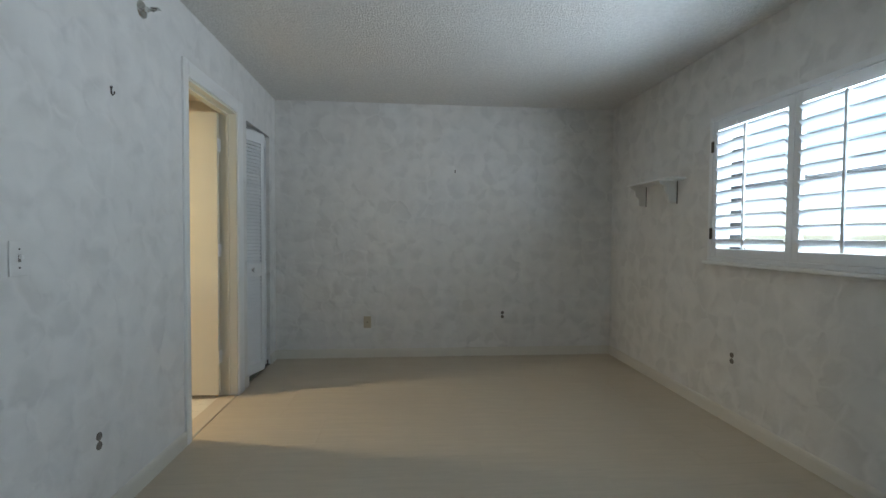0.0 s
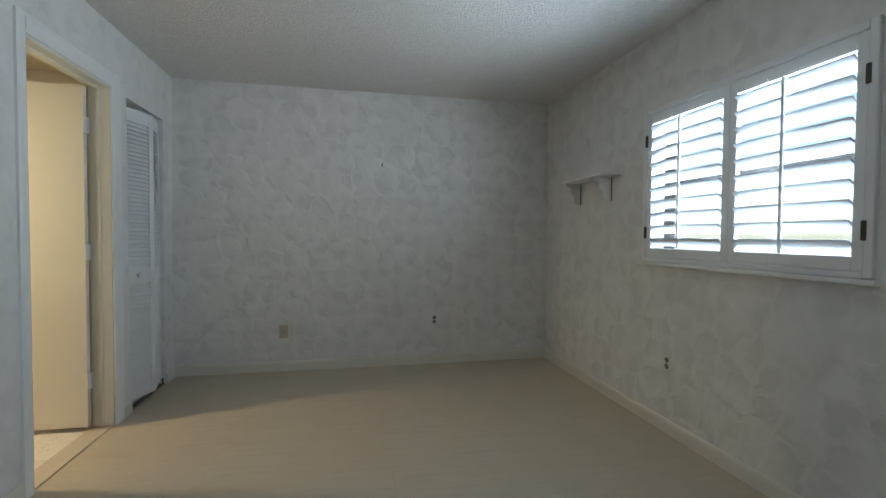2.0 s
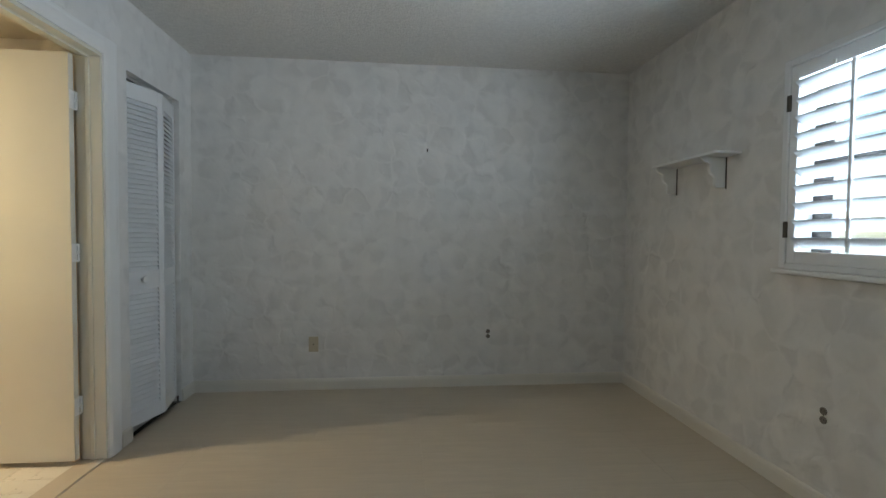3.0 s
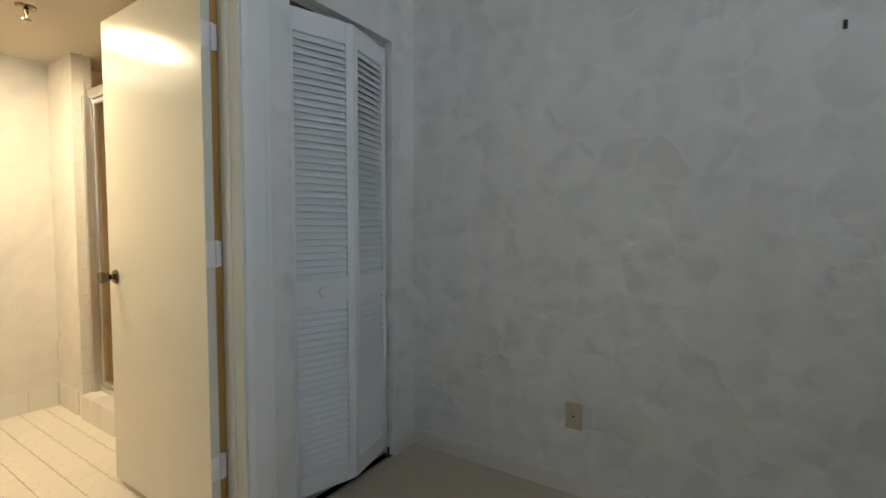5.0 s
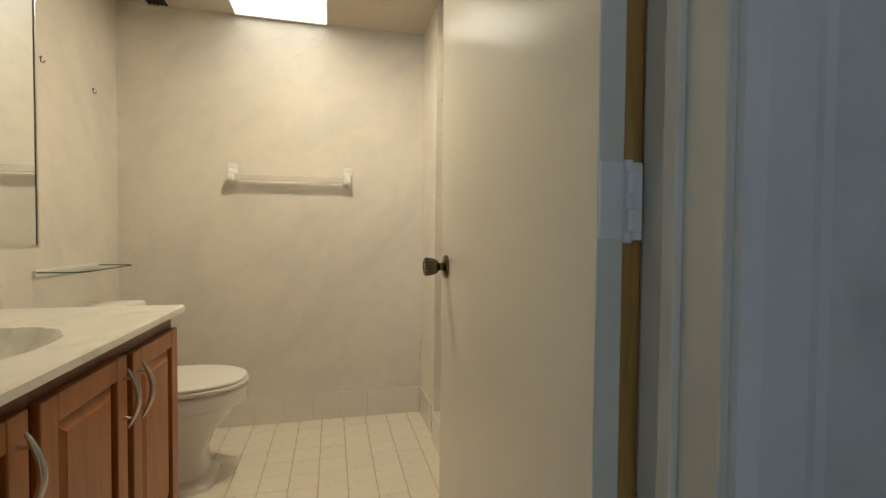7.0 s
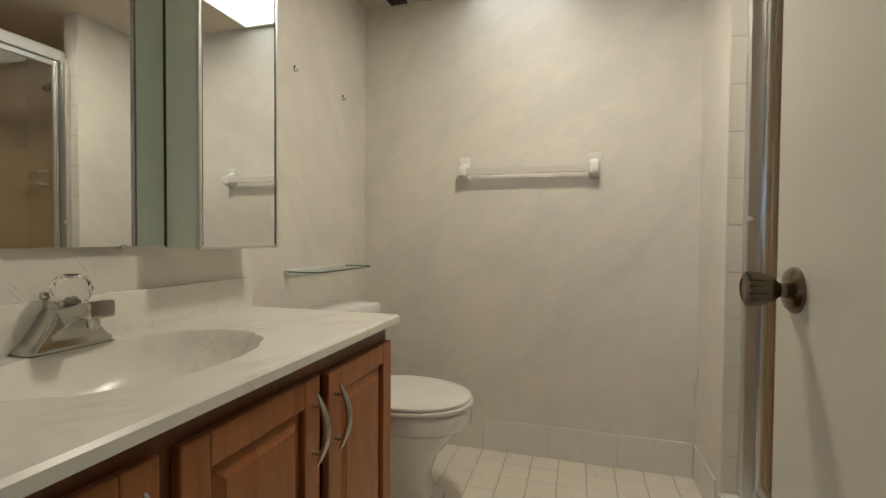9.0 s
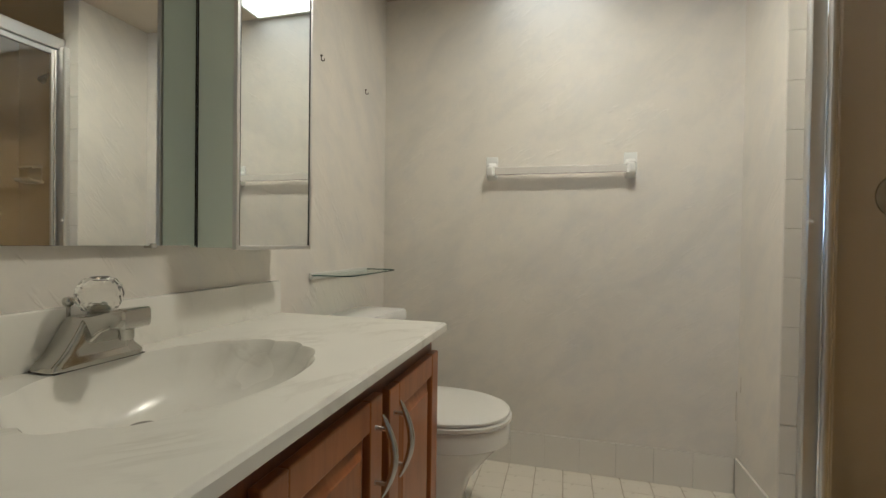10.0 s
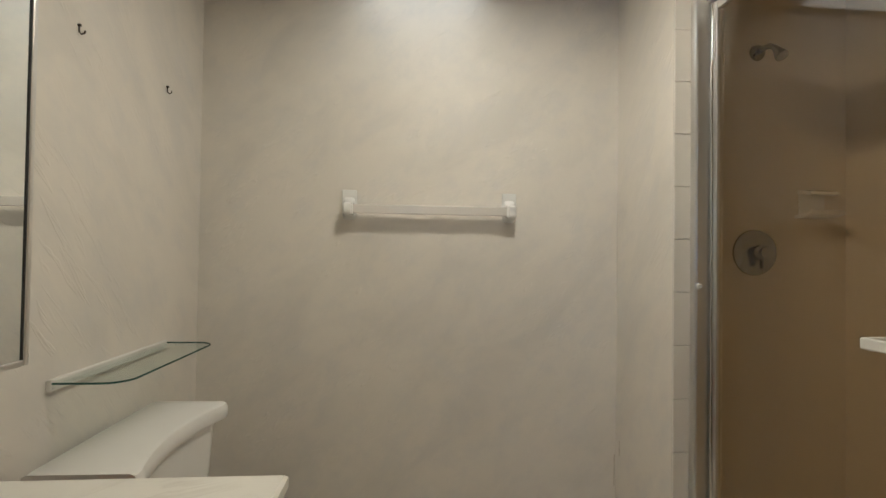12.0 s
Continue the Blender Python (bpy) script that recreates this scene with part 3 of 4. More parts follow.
def shutters():
    s = thing("plantation_shutter", (BX1, (WY0 + WY1) / 2, WZ0), "white plantation shutters with open louvres in the window", "window shutter")
    f = 0.034
    x0, x1 = BX1 - 0.018, BX1 + 0.05
    o = 0.022
    part("frame", box(x0, x1, WY0 - o, WY0 - o + f, WZ0, WZ1 + o, 0.006), SHUT, s)
    part("frame", box(x0, x1, WY1 + o - f, WY1 + o, WZ0, WZ1 + o, 0.006), SHUT, s)
    part("frame", box(x0, x1, WY0 - o + f, WY1 + o - f, WZ1 + o - f, WZ1 + o, 0.006), SHUT, s)
    part("frame", box(x0, x1, WY0 - o + f, WY1 + o - f, WZ0 - 0.002, WZ0 + f - 0.010, 0.004), SHUT, s)
    ya, yb = WY0 - o + f + 0.002, WY1 + o - f - 0.002
    za, zb = WZ0 + f - 0.009, WZ1 + o - f - 0.002
    mid = 4.093
    px0, px1 = BX1 - 0.012, BX1 + 0.016
    for k, (p0, p1) in enumerate(((ya, mid - 0.001), (mid + 0.001, yb))):
        pn = part("panel", box(px0, px1, p0, p0 + 0.042, za, zb, 0.003), SHUT, s, "louvred shutter panel")
        part("stile", box(px0, px1, p1 - 0.042, p1, za, zb, 0.003), SHUT, pn)
        part("rail", box(px0 + 0.001, px1 - 0.001, p0 + 0.042, p1 - 0.042, za, 1.125, 0.003), SHUT, pn)
        part("rail", box(px0 + 0.001, px1 - 0.001, p0 + 0.042, p1 - 0.042, 1.912, zb, 0.003), SHUT, pn)
        n, a, e = 10, 1.125, 1.912
        pitch = (e - a) / n
        yc = (p0 + p1) / 2
        wide = (p1 - p0) - 0.086
        prof = []
        for i in range(16):
            t = 2 * math.pi * i / 16
            prof.append((0.042 * math.copysign(abs(math.cos(t)) ** 0.6, math.cos(t)), 0.0052 * math.copysign(abs(math.sin(t)) ** 0.8, math.sin(t))))
        tilt = radians(36)
        for i in range(n):
            zc = a + (i + 0.5) * pitch
            xc = (px0 + px1) / 2
            ring = [(xc + u * math.cos(tilt) + v * math.sin(tilt), zc - u * math.sin(tilt) + v * math.cos(tilt)) for u, v in prof]
            part("louvre", extrude(ring, yc - wide / 2, yc + wide / 2, "y"), LOUVRE, pn, "", True)
        rx = (px0 + px1) / 2 - 0.042 * math.cos(tilt) - 0.010
        part("tilt_rod", box(rx - 0.006, rx + 0.006, yc - 0.007, yc + 0.007, 1.13, 1.90, 0.003), SHUT, pn)
        part("magnet_catch", box(px0 - 0.008, px0, yc + 0.10, yc + 0.115, 1.912, 1.934, 0.002), PLASTIC, pn)
        hy = p0 - 0.004 if k == 0 else p1 + 0.004
        for z in (1.225, 1.81):
            part("hinge", box(px0 - 0.009, px0 + 0.002, hy - 0.010, hy + 0.010, z - 0.038, z + 0.038, 0.003), BRONZE, pn, "dark bronze hinge")


shutters()


# ---- bedroom fittings ----
def wall_shelf():
    s = thing("wall_shelf", (BX1, 5.36, 1.60), "small off-white shelf on two scrolled brackets", "shelf")
    y0, y1, z = 5.04, 5.645, 1.648
    part("board", box(BX1 - 0.160, BX1, y0, y1, z - 0.014, z, 0.004), WHITE, s)
    for y in (y0 + 0.13, y1 - 0.024):
        prof = [(-0.003, z - 0.014), (-0.140, z - 0.014), (-0.140, z - 0.026), (-0.128, z - 0.040), (-0.108, z - 0.046), (-0.096, z - 0.058),
                (-0.098, z - 0.082), (-0.088, z - 0.104), (-0.070, z - 0.116), (-0.064, z - 0.130), (-0.064, z - 0.170), (-0.055, z - 0.182), (-0.003, z - 0.182)]
        k = part("bracket", extrude([(BX1 + p, q) for p, q in prof], y - 0.011, y + 0.011, "y"), WHITE, s, "scroll-cut shelf bracket")
        # thin dark strip drawn as the shaded gap between bracket and wall
        part("hanger_strip", box(BX1 - 0.005, BX1, y - 0.0165, y - 0.0115, z - 0.190, z - 0.016), BRONZE, k, "dark strip for the shaded gap at the wall")


wall_shelf()


def wall_turn(at, way):
    """A pose on a wall: local z points out along way, local y up."""
    n = Vector(way)
    up = Vector((0, 0, 1))
    side = up.cross(n)
    return Matrix(((side.x, up.x, n.x, at[0]), (side.y, up.y, n.y, at[1]), (side.z, up.z, n.z, at[2]), (0, 0, 0, 1)))


def bare_outlet(at, way):
    """A duplex socket without its cover plate, papered round."""
    m = wall_turn(at, way)
    o = thing("wall_outlet", at, "brown duplex socket without a cover plate", "outlet", "bare wall outlets")
    for dz in (-0.0195, 0.0195):
        f = part("socket", lathe([(0.0165, 0), (0.0165, 0.003), (0.015, 0.0045), (0, 0.0045)], m @ Matrix.Translation((0, dz, 0)), 24), IVORY_DARK, o, "", True)
        for dx in (-0.006, 0.006):
            part("slot", box(dx - 0.001, dx + 0.001, dz - 0.001, dz + 0.007, 0.0044, 0.0052, m=m), BLACK, f)
    part("screw", lathe([(0.003, 0), (0.003, 0.004), (0, 0.0045)], m, 12), STEEL, o)


IVORY_DARK = paint("brown_socket_plastic", (0.17, 0.145, 0.12), 0.45)
bare_outlet((1.658, BY1, 0.41), (0, -1, 0))
bare_outlet((BX1, 4.53, 0.425), (-1, 0, 0))
bare_outlet((BX0, 3.732, 0.356), (1, 0, 0))


def cable_plate(at, way):
    m = wall_turn(at, way)
    o = thing("cable_outlet", at, "ivory cable wall plate with a small centre jack", "wall plate")
    part("plate", box(-0.036, 0.036, -0.058, 0.058, 0, 0.006, 0.003, m=m), IVORY, o)
    part("jack", lathe([(0.005, 0.005), (0.005, 0.010), (0.002, 0.010), (0, 0.008)], m, 12), BRONZE, o)
    for dz in (-0.042, 0.042):
        part("screw", lathe([(0.003, 0.005), (0.003, 0.007), (0, 0.0075)], m @ Matrix.Translation((0, dz, 0)), 12), IVORY, o)


cable_plate((0.318, BY1, 0.347), (0, -1, 0))


def light_switch(at, way):
    m = wall_turn(at, way)
    o = thing("light_switch", at, "papered-over toggle light switch plate", "light switch")
    part("plate", box(-0.036, 0.036, -0.058, 0.058, 0, 0.006, 0.003, m=m), PAPER, o)
    part("toggle_slot", box(-0.005, 0.005, -0.012, 0.012, 0.005, 0.0075, m=m), IVORY_DARK, o)
    part("toggle", box(-0.004, 0.004, -0.002, 0.010, 0.006, 0.018, 0.001, m=m), WHITE, o)
    for dz in (-0.030, 0.030):
        part("screw", lathe([(0.003, 0.005), (0.003, 0.0075), (0, 0.008)], m @ Matrix.Translation((0, dz, 0)), 12), BRONZE, o)


light_switch((BX0, 3.362, 1.117), (1, 0, 0))


def nail(at, way, size=1.0, name="wall_nail", label="small dark nail sticking out of the wall"):
    m = wall_turn(at, way)
    o = thing(name, at, label, "nail", "nails and hooks")
    part("shank", lathe([(0.0022 * size, -0.002), (0.0022 * size, 0.016), (0, 0.0165)], m, 8), BRONZE, o)
    part("plate", box(-0.004 * size, 0.004 * size, -0.014 * size, 0.008 * size, 0.0, 0.004, 0.001, m=m), BRONZE, o)


nail((1.17, BY1, 1.833), (0, -1, 0), 1.3)


def hook(at, way, size=1.0, group="picture hooks"):
    m = wall_turn(at, way)
    o = thing("picture_hook", at, "small dark picture hook remaining on the wall", "hook", group)
    pts = [m @ Vector(p) for p in ((0, 0.012 * size, 0.002), (0, -0.010 * size, 0.003), (0, -0.016 * size, 0.008), (0.002, -0.012 * size, 0.013), (0.004, -0.004 * size, 0.013))]
    part("wire", sweep(pts, 0.0022 * size, 8), BRONZE, o, "", True)
    part("nail", lathe([(0.004 * size, 0), (0.004 * size, 0.006), (0, 0.007)], m @ Matrix.Translation((0, 0.010 * size, 0)), 10), BRONZE, o)


hook((BX0, 3.84, 1.80), (1, 0, 0), 1.3)
hook((-2.205, TY0, 1.68), (0, 1, 0), 0.8)
hook((-2.585, TY0, 1.68), (0, 1, 0), 0.8)


def side_sprinkler():
    at = (BX0, 4.076, 2.248)
    m = wall_turn(at, (1, 0, 0))
    o = thing("wall_sprinkler", at, "chrome sidewall fire sprinkler on a round plate", "sprinkler")
    part("escutcheon", lathe([(0.040, 0), (0.038, 0.006), (0.022, 0.012), (0.012, 0.014), (0, 0.014)], m, 28), STEEL, o, "", True)
    part("body", lathe([(0.012, 0.01), (0.012, 0.030), (0.008, 0.034), (0.008, 0.048), (0.011, 0.052), (0, 0.052)], m, 16), STEEL, o, "", True)
    for dx in (-0.011, 0.011):
        part("arm", sweep([m @ Vector(p) for p in ((dx * 0.8, 0, 0.028), (dx * 1.2, 0, 0.045), (dx * 0.5, 0, 0.062), (0, 0, 0.068))], 0.003, 8), STEEL, o, "", True)
    part("deflector", box(-0.016, 0.016, 0.004, 0.008, 0.045, 0.080, 0.001, m=m), STEEL, o)


side_sprinkler()


# ---- bathroom: ceiling ----
def panel_light():
    x0, x1, y0, y1 = -2.80, -2.37, 4.41, 4.87
    o = thing("ceiling_light", ((x0 + x1) / 2, (y0 + y1) / 2, TZ), "bright square ceiling light panel", "ceiling light")
    t = 0.012
    part("frame", box(x0 - t, x0, y0 - t, y1 + t, TZ - 0.012, TZ - 0.0005, 0.002), CREAM, o)
    part("frame", box(x1, x1 + t, y0 - t, y1 + t, TZ - 0.012, TZ - 0.0005, 0.002), CREAM, o)
    part("frame", box(x0, x1, y0 - t, y0, TZ - 0.012, TZ - 0.0005, 0.002), CREAM, o)
    part("frame", box(x0, x1, y1, y1 + t, TZ - 0.012, TZ - 0.0005, 0.002), CREAM, o)
    part("diffuser", box(x0, x1, y0, y1, TZ - 0.008, TZ - 0.001), DIFFUSER, o, "glowing white diffuser")


panel_light()


def downlight():
    at = (-1.97, 4.845, TZ)
    m = Matrix.Translation(at) @ Matrix.Rotation(math.pi, 4, "X")
    o = thing("downlight", at, "round recessed ceiling lamp with a cream trim ring", "ceiling light")
    part("trim_ring", lathe([(0.086, 0.001), (0.086, 0.006), (0.092, 0.009), (0.108, 0.006), (0.112, 0.001)], m, 44), CREAM, o, "", True)
    part("lens", lathe([(0.087, 0.002), (0.084, 0.006), (0.050, 0.0075), (0, 0.008)], m, 40), GLOBE, o, "glowing frosted glass lens", True)


downlight()


def bath_sprinkler():
    at = (-1.918, 5.08, TZ)
    m = Matrix.Translation(at) @ Matrix.Rotation(math.pi, 4, "X")
    o = thing("ceiling_sprinkler", at, "bronze pendant fire sprinkler on the ceiling", "sprinkler")
    part("escutcheon", lathe([(0.040, 0), (0.036, 0.008), (0.016, 0.014), (0, 0.014)], m, 28), NICKEL, o, "", True)
    part("body", lathe([(0.010, 0.012), (0.010, 0.028), (0.007, 0.032), (0, 0.032)], m, 16), NICKEL, o, "", True)
    for dx in (-1, 1):
        part("arm", sweep([m @ Vector(p) for p in ((0.009 * dx, 0, 0.026), (0.014 * dx, 0, 0.042), (0.004 * dx, 0, 0.060))], 0.003, 8), NICKEL, o, "", True)
    part("deflector", lathe([(0.018, 0.060), (0.018, 0.063), (0, 0.063)], m, 20), NICKEL, o)


bath_sprinkler()


def ceiling_vent():
    x0, x1, y0, y1 = -2.822, -2.60, 3.985, 4.11
    o = thing("ceiling_vent", ((x0 + x1) / 2, (y0 + y1) / 2, TZ), "slatted cream ceiling air vent", "air vent")
    part("backing", box(x0 + 0.01, x1 - 0.01, y0 + 0.01, y1 - 0.01, TZ - 0.004, TZ - 0.001), BLACK, o)
    for a in ((x0, x0 + 0.014, y0, y1), (x1 - 0.014, x1, y0, y1), (x0 + 0.014, x1 - 0.014, y0, y0 + 0.014), (x0 + 0.014, x1 - 0.014, y1 - 0.014, y1)):
        part("frame", box(*a, TZ - 0.012, TZ - 0.001, 0.002), CREAM, o)
    for i in range(5):
        y = y0 + 0.026 + i * 0.018
        m = Matrix.Translation(((x0 + x1) / 2, y, TZ - 0.008)) @ Matrix.Rotation(radians(38), 4, "X")
        part("slat", box(-(x1 - x0) / 2 + 0.014, (x1 - x0) / 2 - 0.014, -0.006, 0.006, -0.001, 0.001, m=m), BRONZE, o, "dark dusty slat")


ceiling_vent()


# ---- bathroom: vanity ----
VX0, VX1, VY, VZ = -1.905, TX1 - 0.006, 4.372, 0.770   # cabinet end, wall end, front, top


def raised_door(o, x0, x1, z0, z1, handle):
    """A raised-panel door on the cabinet's front, with a bow handle."""
    y0, y1 = VY + 0.001, VY + 0.020
    f = 0.055
    d = part("cabinet_door" if z1 - z0 > 0.3 else "drawer_front", box(x0, x0 + f, y0, y1, z0, z1, 0.003), CHERRY, o)
    part("door_stile", box(x1 - f, x1, y0, y1, z0, z1, 0.003), CHERRY, d)
    part("door_rail", box(x0 + f, x1 - f, y0, y1 - 0.0005, z0, z0 + f, 0.003), CHERRY, d)
    part("door_rail", box(x0 + f, x1 - f, y0, y1 - 0.0005, z1 - f, z1, 0.003), CHERRY, d)
    a, e, g, h = x0 + f, x1 - f, z0 + f, z1 - f
    s = 0.030
    rings = []
    for dx, y in ((0.0, y0 + 0.004), (0.006, y0 + 0.006), (s, y0 + 0.015), (s + 0.003, y0 + 0.017)):
        rings.append([(a + dx, y, g + dx), (e - dx, y, g + dx), (e - dx, y, h - dx), (a + dx, y, h - dx)])
    part("raised_panel", loft(rings), CHERRY, d)
    if handle:
        hx, hz0, hz1 = handle
        pts, rad = [], []
        for i in range(19):
            t = i / 18
            pts.append((hx, y1 + 0.013 + 0.024 * math.sin(math.pi * t), hz0 - 0.010 + (hz1 - hz0 + 0.020) * t))
            rad.append(0.0024 + 0.0050 * math.sin(math.pi * t) ** 0.6)
        hd = part("handle", sweep(pts, rad, 12), STEEL, d, "satin nickel crescent handle", True)
        for k in (3, 15):
            part("post", lathe([(0.0052, 0), (0.0044, 0.004), (0.0044, pts[k][1] - y1), (0, pts[k][1] - y1)], Matrix.Translation((hx, y1, pts[k][2])) @ Matrix.Rotation(radians(-90), 4, "X"), 14), STEEL, hd, "", True)


def vanity():
    o = thing("vanity_cabinet", ((VX0 + VX1) / 2, 4.12, 0), "cherry wood vanity cabinet with raised panel doors", "vanity")
    part("side_panel", box(VX0, VX0 + 0.018, VWY, VY, 0.0, VZ, 0.002), CHERRY, o)
    part("side_panel", box(VX1 - 0.018, VX1, VWY, VY, 0.0, VZ, 0.002), CHERRY, o)
    # inner and recessed parts take the cherry with shade coloured in
    part("back_panel", box(VX0 + 0.018, VX1 - 0.018, VWY, VWY + 0.008, 0.09, VZ), SHADEWOOD, o)
    part("bottom_panel", box(VX0 + 0.018, VX1 - 0.018, VWY + 0.008, VY - 0.02, 0.09, 0.105), SHADEWOOD, o)
    part("toe_kick", box(VX0 + 0.018, VX1 - 0.018, VY - 0.075, VY - 0.06, 0.0, 0.09), SHADEWOOD, o)
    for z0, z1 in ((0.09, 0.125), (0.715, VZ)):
        part("front_rail", box(VX0 + 0.018, VX1 - 0.018, VY - 0.019, VY, z0, z1), SHADEWOOD, o)
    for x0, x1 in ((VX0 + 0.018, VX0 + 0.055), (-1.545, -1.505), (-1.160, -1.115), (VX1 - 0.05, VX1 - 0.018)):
        part("front_stile", box(x0, x1, VY - 0.020, VY - 0.0005, 0.125, 0.715), SHADEWOOD, o)
    raised_door(o, -1.900, -1.548, 0.112, 0.722, (-1.572, 0.552, 0.686))
    raised_door(o, -1.512, -1.156, 0.112, 0.730, (-1.480, 0.560, 0.690))
    raised_door(o, -1.124, VX1 - 0.012, 0.112, 0.735, (-1.090, 0.565, 0.695))


vanity()


def basin_outline(cx, cy, ax, ay, n, lobes=0.0, grow=1.0):
    """An oval with shell scallops along its two ends."""
    pts = []
    for k in range(n):
        t = 2 * math.pi * k / n
        end = abs(math.cos(t)) ** 1.5
        r = 1 + lobes * end * abs(math.sin(7 * t)) - lobes * 0.6 * end
        pts.append((cx + ax * grow * r * math.cos(t), cy + ay * grow * r * math.sin(t)))
    return pts


STOPPER = metal("worn_dark_chrome", (0.16, 0.15, 0.13), 0.28)


def countertop():
    """Cultured marble top with its scalloped shell basin moulded in, a backsplash and an end splash."""
    x0, x1, y0, y1, z0, z1 = -1.925, TX1 - 0.005, VWY, 4.408, 0.771, 0.795
    o = thing("countertop", ((x0 + x1) / 2, 4.13, z0), "veined cream cultured marble vanity top with moulded basin", "countertop")
    cx, cy, ax, ay, n = -1.332, 4.118, 0.250, 0.186, 112
    bm = bmesh.new()
    hole = [bm.verts.new((x, y, z1)) for x, y in basin_outline(cx, cy, ax, ay, n, 0.055)]
    rim = []
    for k in range(n):
        t = 2 * math.pi * k / n
        c, s = math.cos(t), math.sin(t)
        r = min((x1 - cx) / c if c > 1e-6 else (x0 - cx) / c if c < -1e-6 else 9, (y1 - cy) / s if s > 1e-6 else (y0 - cy) / s if s < -1e-6 else 9)
        rim.append([cx + r * c, cy + r * s])
    for qx, qy in ((x0, y0), (x0, y1), (x1, y0), (x1, y1)):
        best = min(range(n), key=lambda k: (rim[k][0] - qx) ** 2 + (rim[k][1] - qy) ** 2)
        rim[best] = [qx, qy]
    e = 0.006
    ring_in = [bm.verts.new((min(max(x, x0 + e), x1), min(y, y1 - e), z1)) for x, y in rim]
    ring_out = [bm.verts.new((x, y, z1 - e)) for x, y in rim]
    ring_low = [bm.verts.new((x, y, z0)) for x, y in rim]
    rows = [hole, ring_in, ring_out, ring_low]
    # bowl
    prev = hole
    low = []
    for depth, grow, lob in ((0.006, 0.975, 0.055), (0.030, 0.93, 0.035), (0.065, 0.82, 0.015), (0.095, 0.62, 0.0), (0.112, 0.38, 0.0), (0.120, 0.10, 0.0)):
        low.append([bm.verts.new((x, y, z1 - depth)) for x, y in basin_outline(cx, cy - 0.102 * (1 - grow), ax, ay, n, lob, grow)])
    for a, c in list(zip(rows, rows[1:])) + list(zip([hole] + low, low)):
        for k in range(n):
            bm.faces.new((a[k], a[(k + 1) % n], c[(k + 1) % n], c[k]))
    bm.faces.new(low[-1])
    part("basin_top", bm, MARBLE, o, "", True)
    part("backsplash", box(x0 + 0.004, x1, y0, y0 + 0.018, z1 - 0.002, 0.892, 0.005), MARBLE, o, "", True)
    dm = Matrix.Translation((cx, cy - 0.092, z1 - 0.1195))
    dr = part("drain", lathe([(0.024, 0), (0.023, 0.003), (0.016, 0.002), (0, 0.002)], dm, 28), TAPMETAL, o, "chrome pop-up drain", True)
    part("stopper", lathe([(0.006, 0.002), (0.006, 0.012), (0.021, 0.014), (0.021, 0.018), (0, 0.020)], dm, 28), STOPPER, dr, "dark worn metal stopper", True)


countertop()


def faucet():
    """A single-lever centre-set tap with a faceted clear knob."""
    fx, fy, z = -1.327, 3.918, 0.795
    o = thing("faucet", (fx, fy, z), "chrome single-hole tap with a clear faceted knob", "faucet")
    base = []
    for h, gx, gy in ((0.002, 0.082, 0.031), (0.010, 0.082, 0.031), (0.014, 0.078, 0.030), (0.022, 0.069, 0.029), (0.032, 0.061, 0.029), (0.045, 0.052, 0.029), (0.060, 0.043, 0.028), (0.076, 0.034, 0.027), (0.083, 0.026, 0.022)):
        ring = []
        for k in range(32):
            t = 2 * math.pi * k / 32
            c, s = math.cos(t), math.sin(t)
            ring.append((fx + gx * abs(c) ** 0.32 * (1 if c >= 0 else -1), fy + gy * abs(s) ** 0.32 * (1 if s >= 0 else -1), z + h))
        base.append(ring)
    part("body", loft(base), TAPMETAL, o, "", True)
    # dark line along the underside of the body
    part("gasket", box(fx - 0.080, fx + 0.080, fy - 0.029, fy + 0.030, z, z + 0.0025, 0.001), RUBBER, o, "thin black strip under the tap body")
    rings = []
    for y, zz, hw, hh in ((3.912, 0.046, 0.033, 0.036), (3.932, 0.054, 0.031, 0.031), (3.950, 0.064, 0.029, 0.023), (3.968, 0.074, 0.027, 0.017), (3.988, 0.081, 0.026, 0.015), (3.992, 0.081, 0.027, 0.0175), (4.018, 0.083, 0.027, 0.0175), (4.022, 0.083, 0.024, 0.015)):
        rings.append([(fx + hw * math.copysign(abs(math.cos(t)) ** 0.28, math.cos(t)), y, z + zz + hh * math.copysign(abs(math.sin(t)) ** 0.28, math.sin(t))) for t in [2 * math.pi * k / 24 for k in range(24)]])
    sp = part("spout", loft(rings), TAPMETAL, o, "", True)
    part("aerator", lathe([(0.010, -0.022), (0.0115, -0.020), (0.0115, 0.0), (0, 0.0)], Matrix.Translation((fx, 3.996, z + 0.067)), 20), TAPMETAL, sp, "", True)
    part("knob_stem", lathe([(0.021, 0), (0.020, 0.008), (0.013, 0.012), (0.011, 0.026), (0.007, 0.030), (0, 0.030)], Matrix.Translation((fx - 0.002, fy + 0.014, z + 0.078)), 24), TAPMETAL, o, "", True)
    part("clear_knob", faceted([(0.017, 0), (0.027, 0.006), (0.034, 0.018), (0.036, 0.032), (0.033, 0.046), (0.024, 0.058), (0.014, 0.062), (0.010, 0.052), (0.004, 0.050)], Matrix.Translation((fx - 0.002, fy + 0.016, z + 0.088)), 12), CRYSTAL, o, "clear faceted acrylic knob")
    part("lift_rod", sweep([(fx + 0.020, fy - 0.026, z + 0.040), (fx + 0.020, fy - 0.026, z + 0.100)], 0.0032, 8), TAPMETAL, o)
    part("lift_knob", lathe([(0.004, 0), (0.008, 0.004), (0.0095, 0.010), (0.007, 0.016), (0, 0.018)], Matrix.Translation((fx + 0.020, fy - 0.026, z + 0.098)), 16), TAPMETAL, o, "", True)


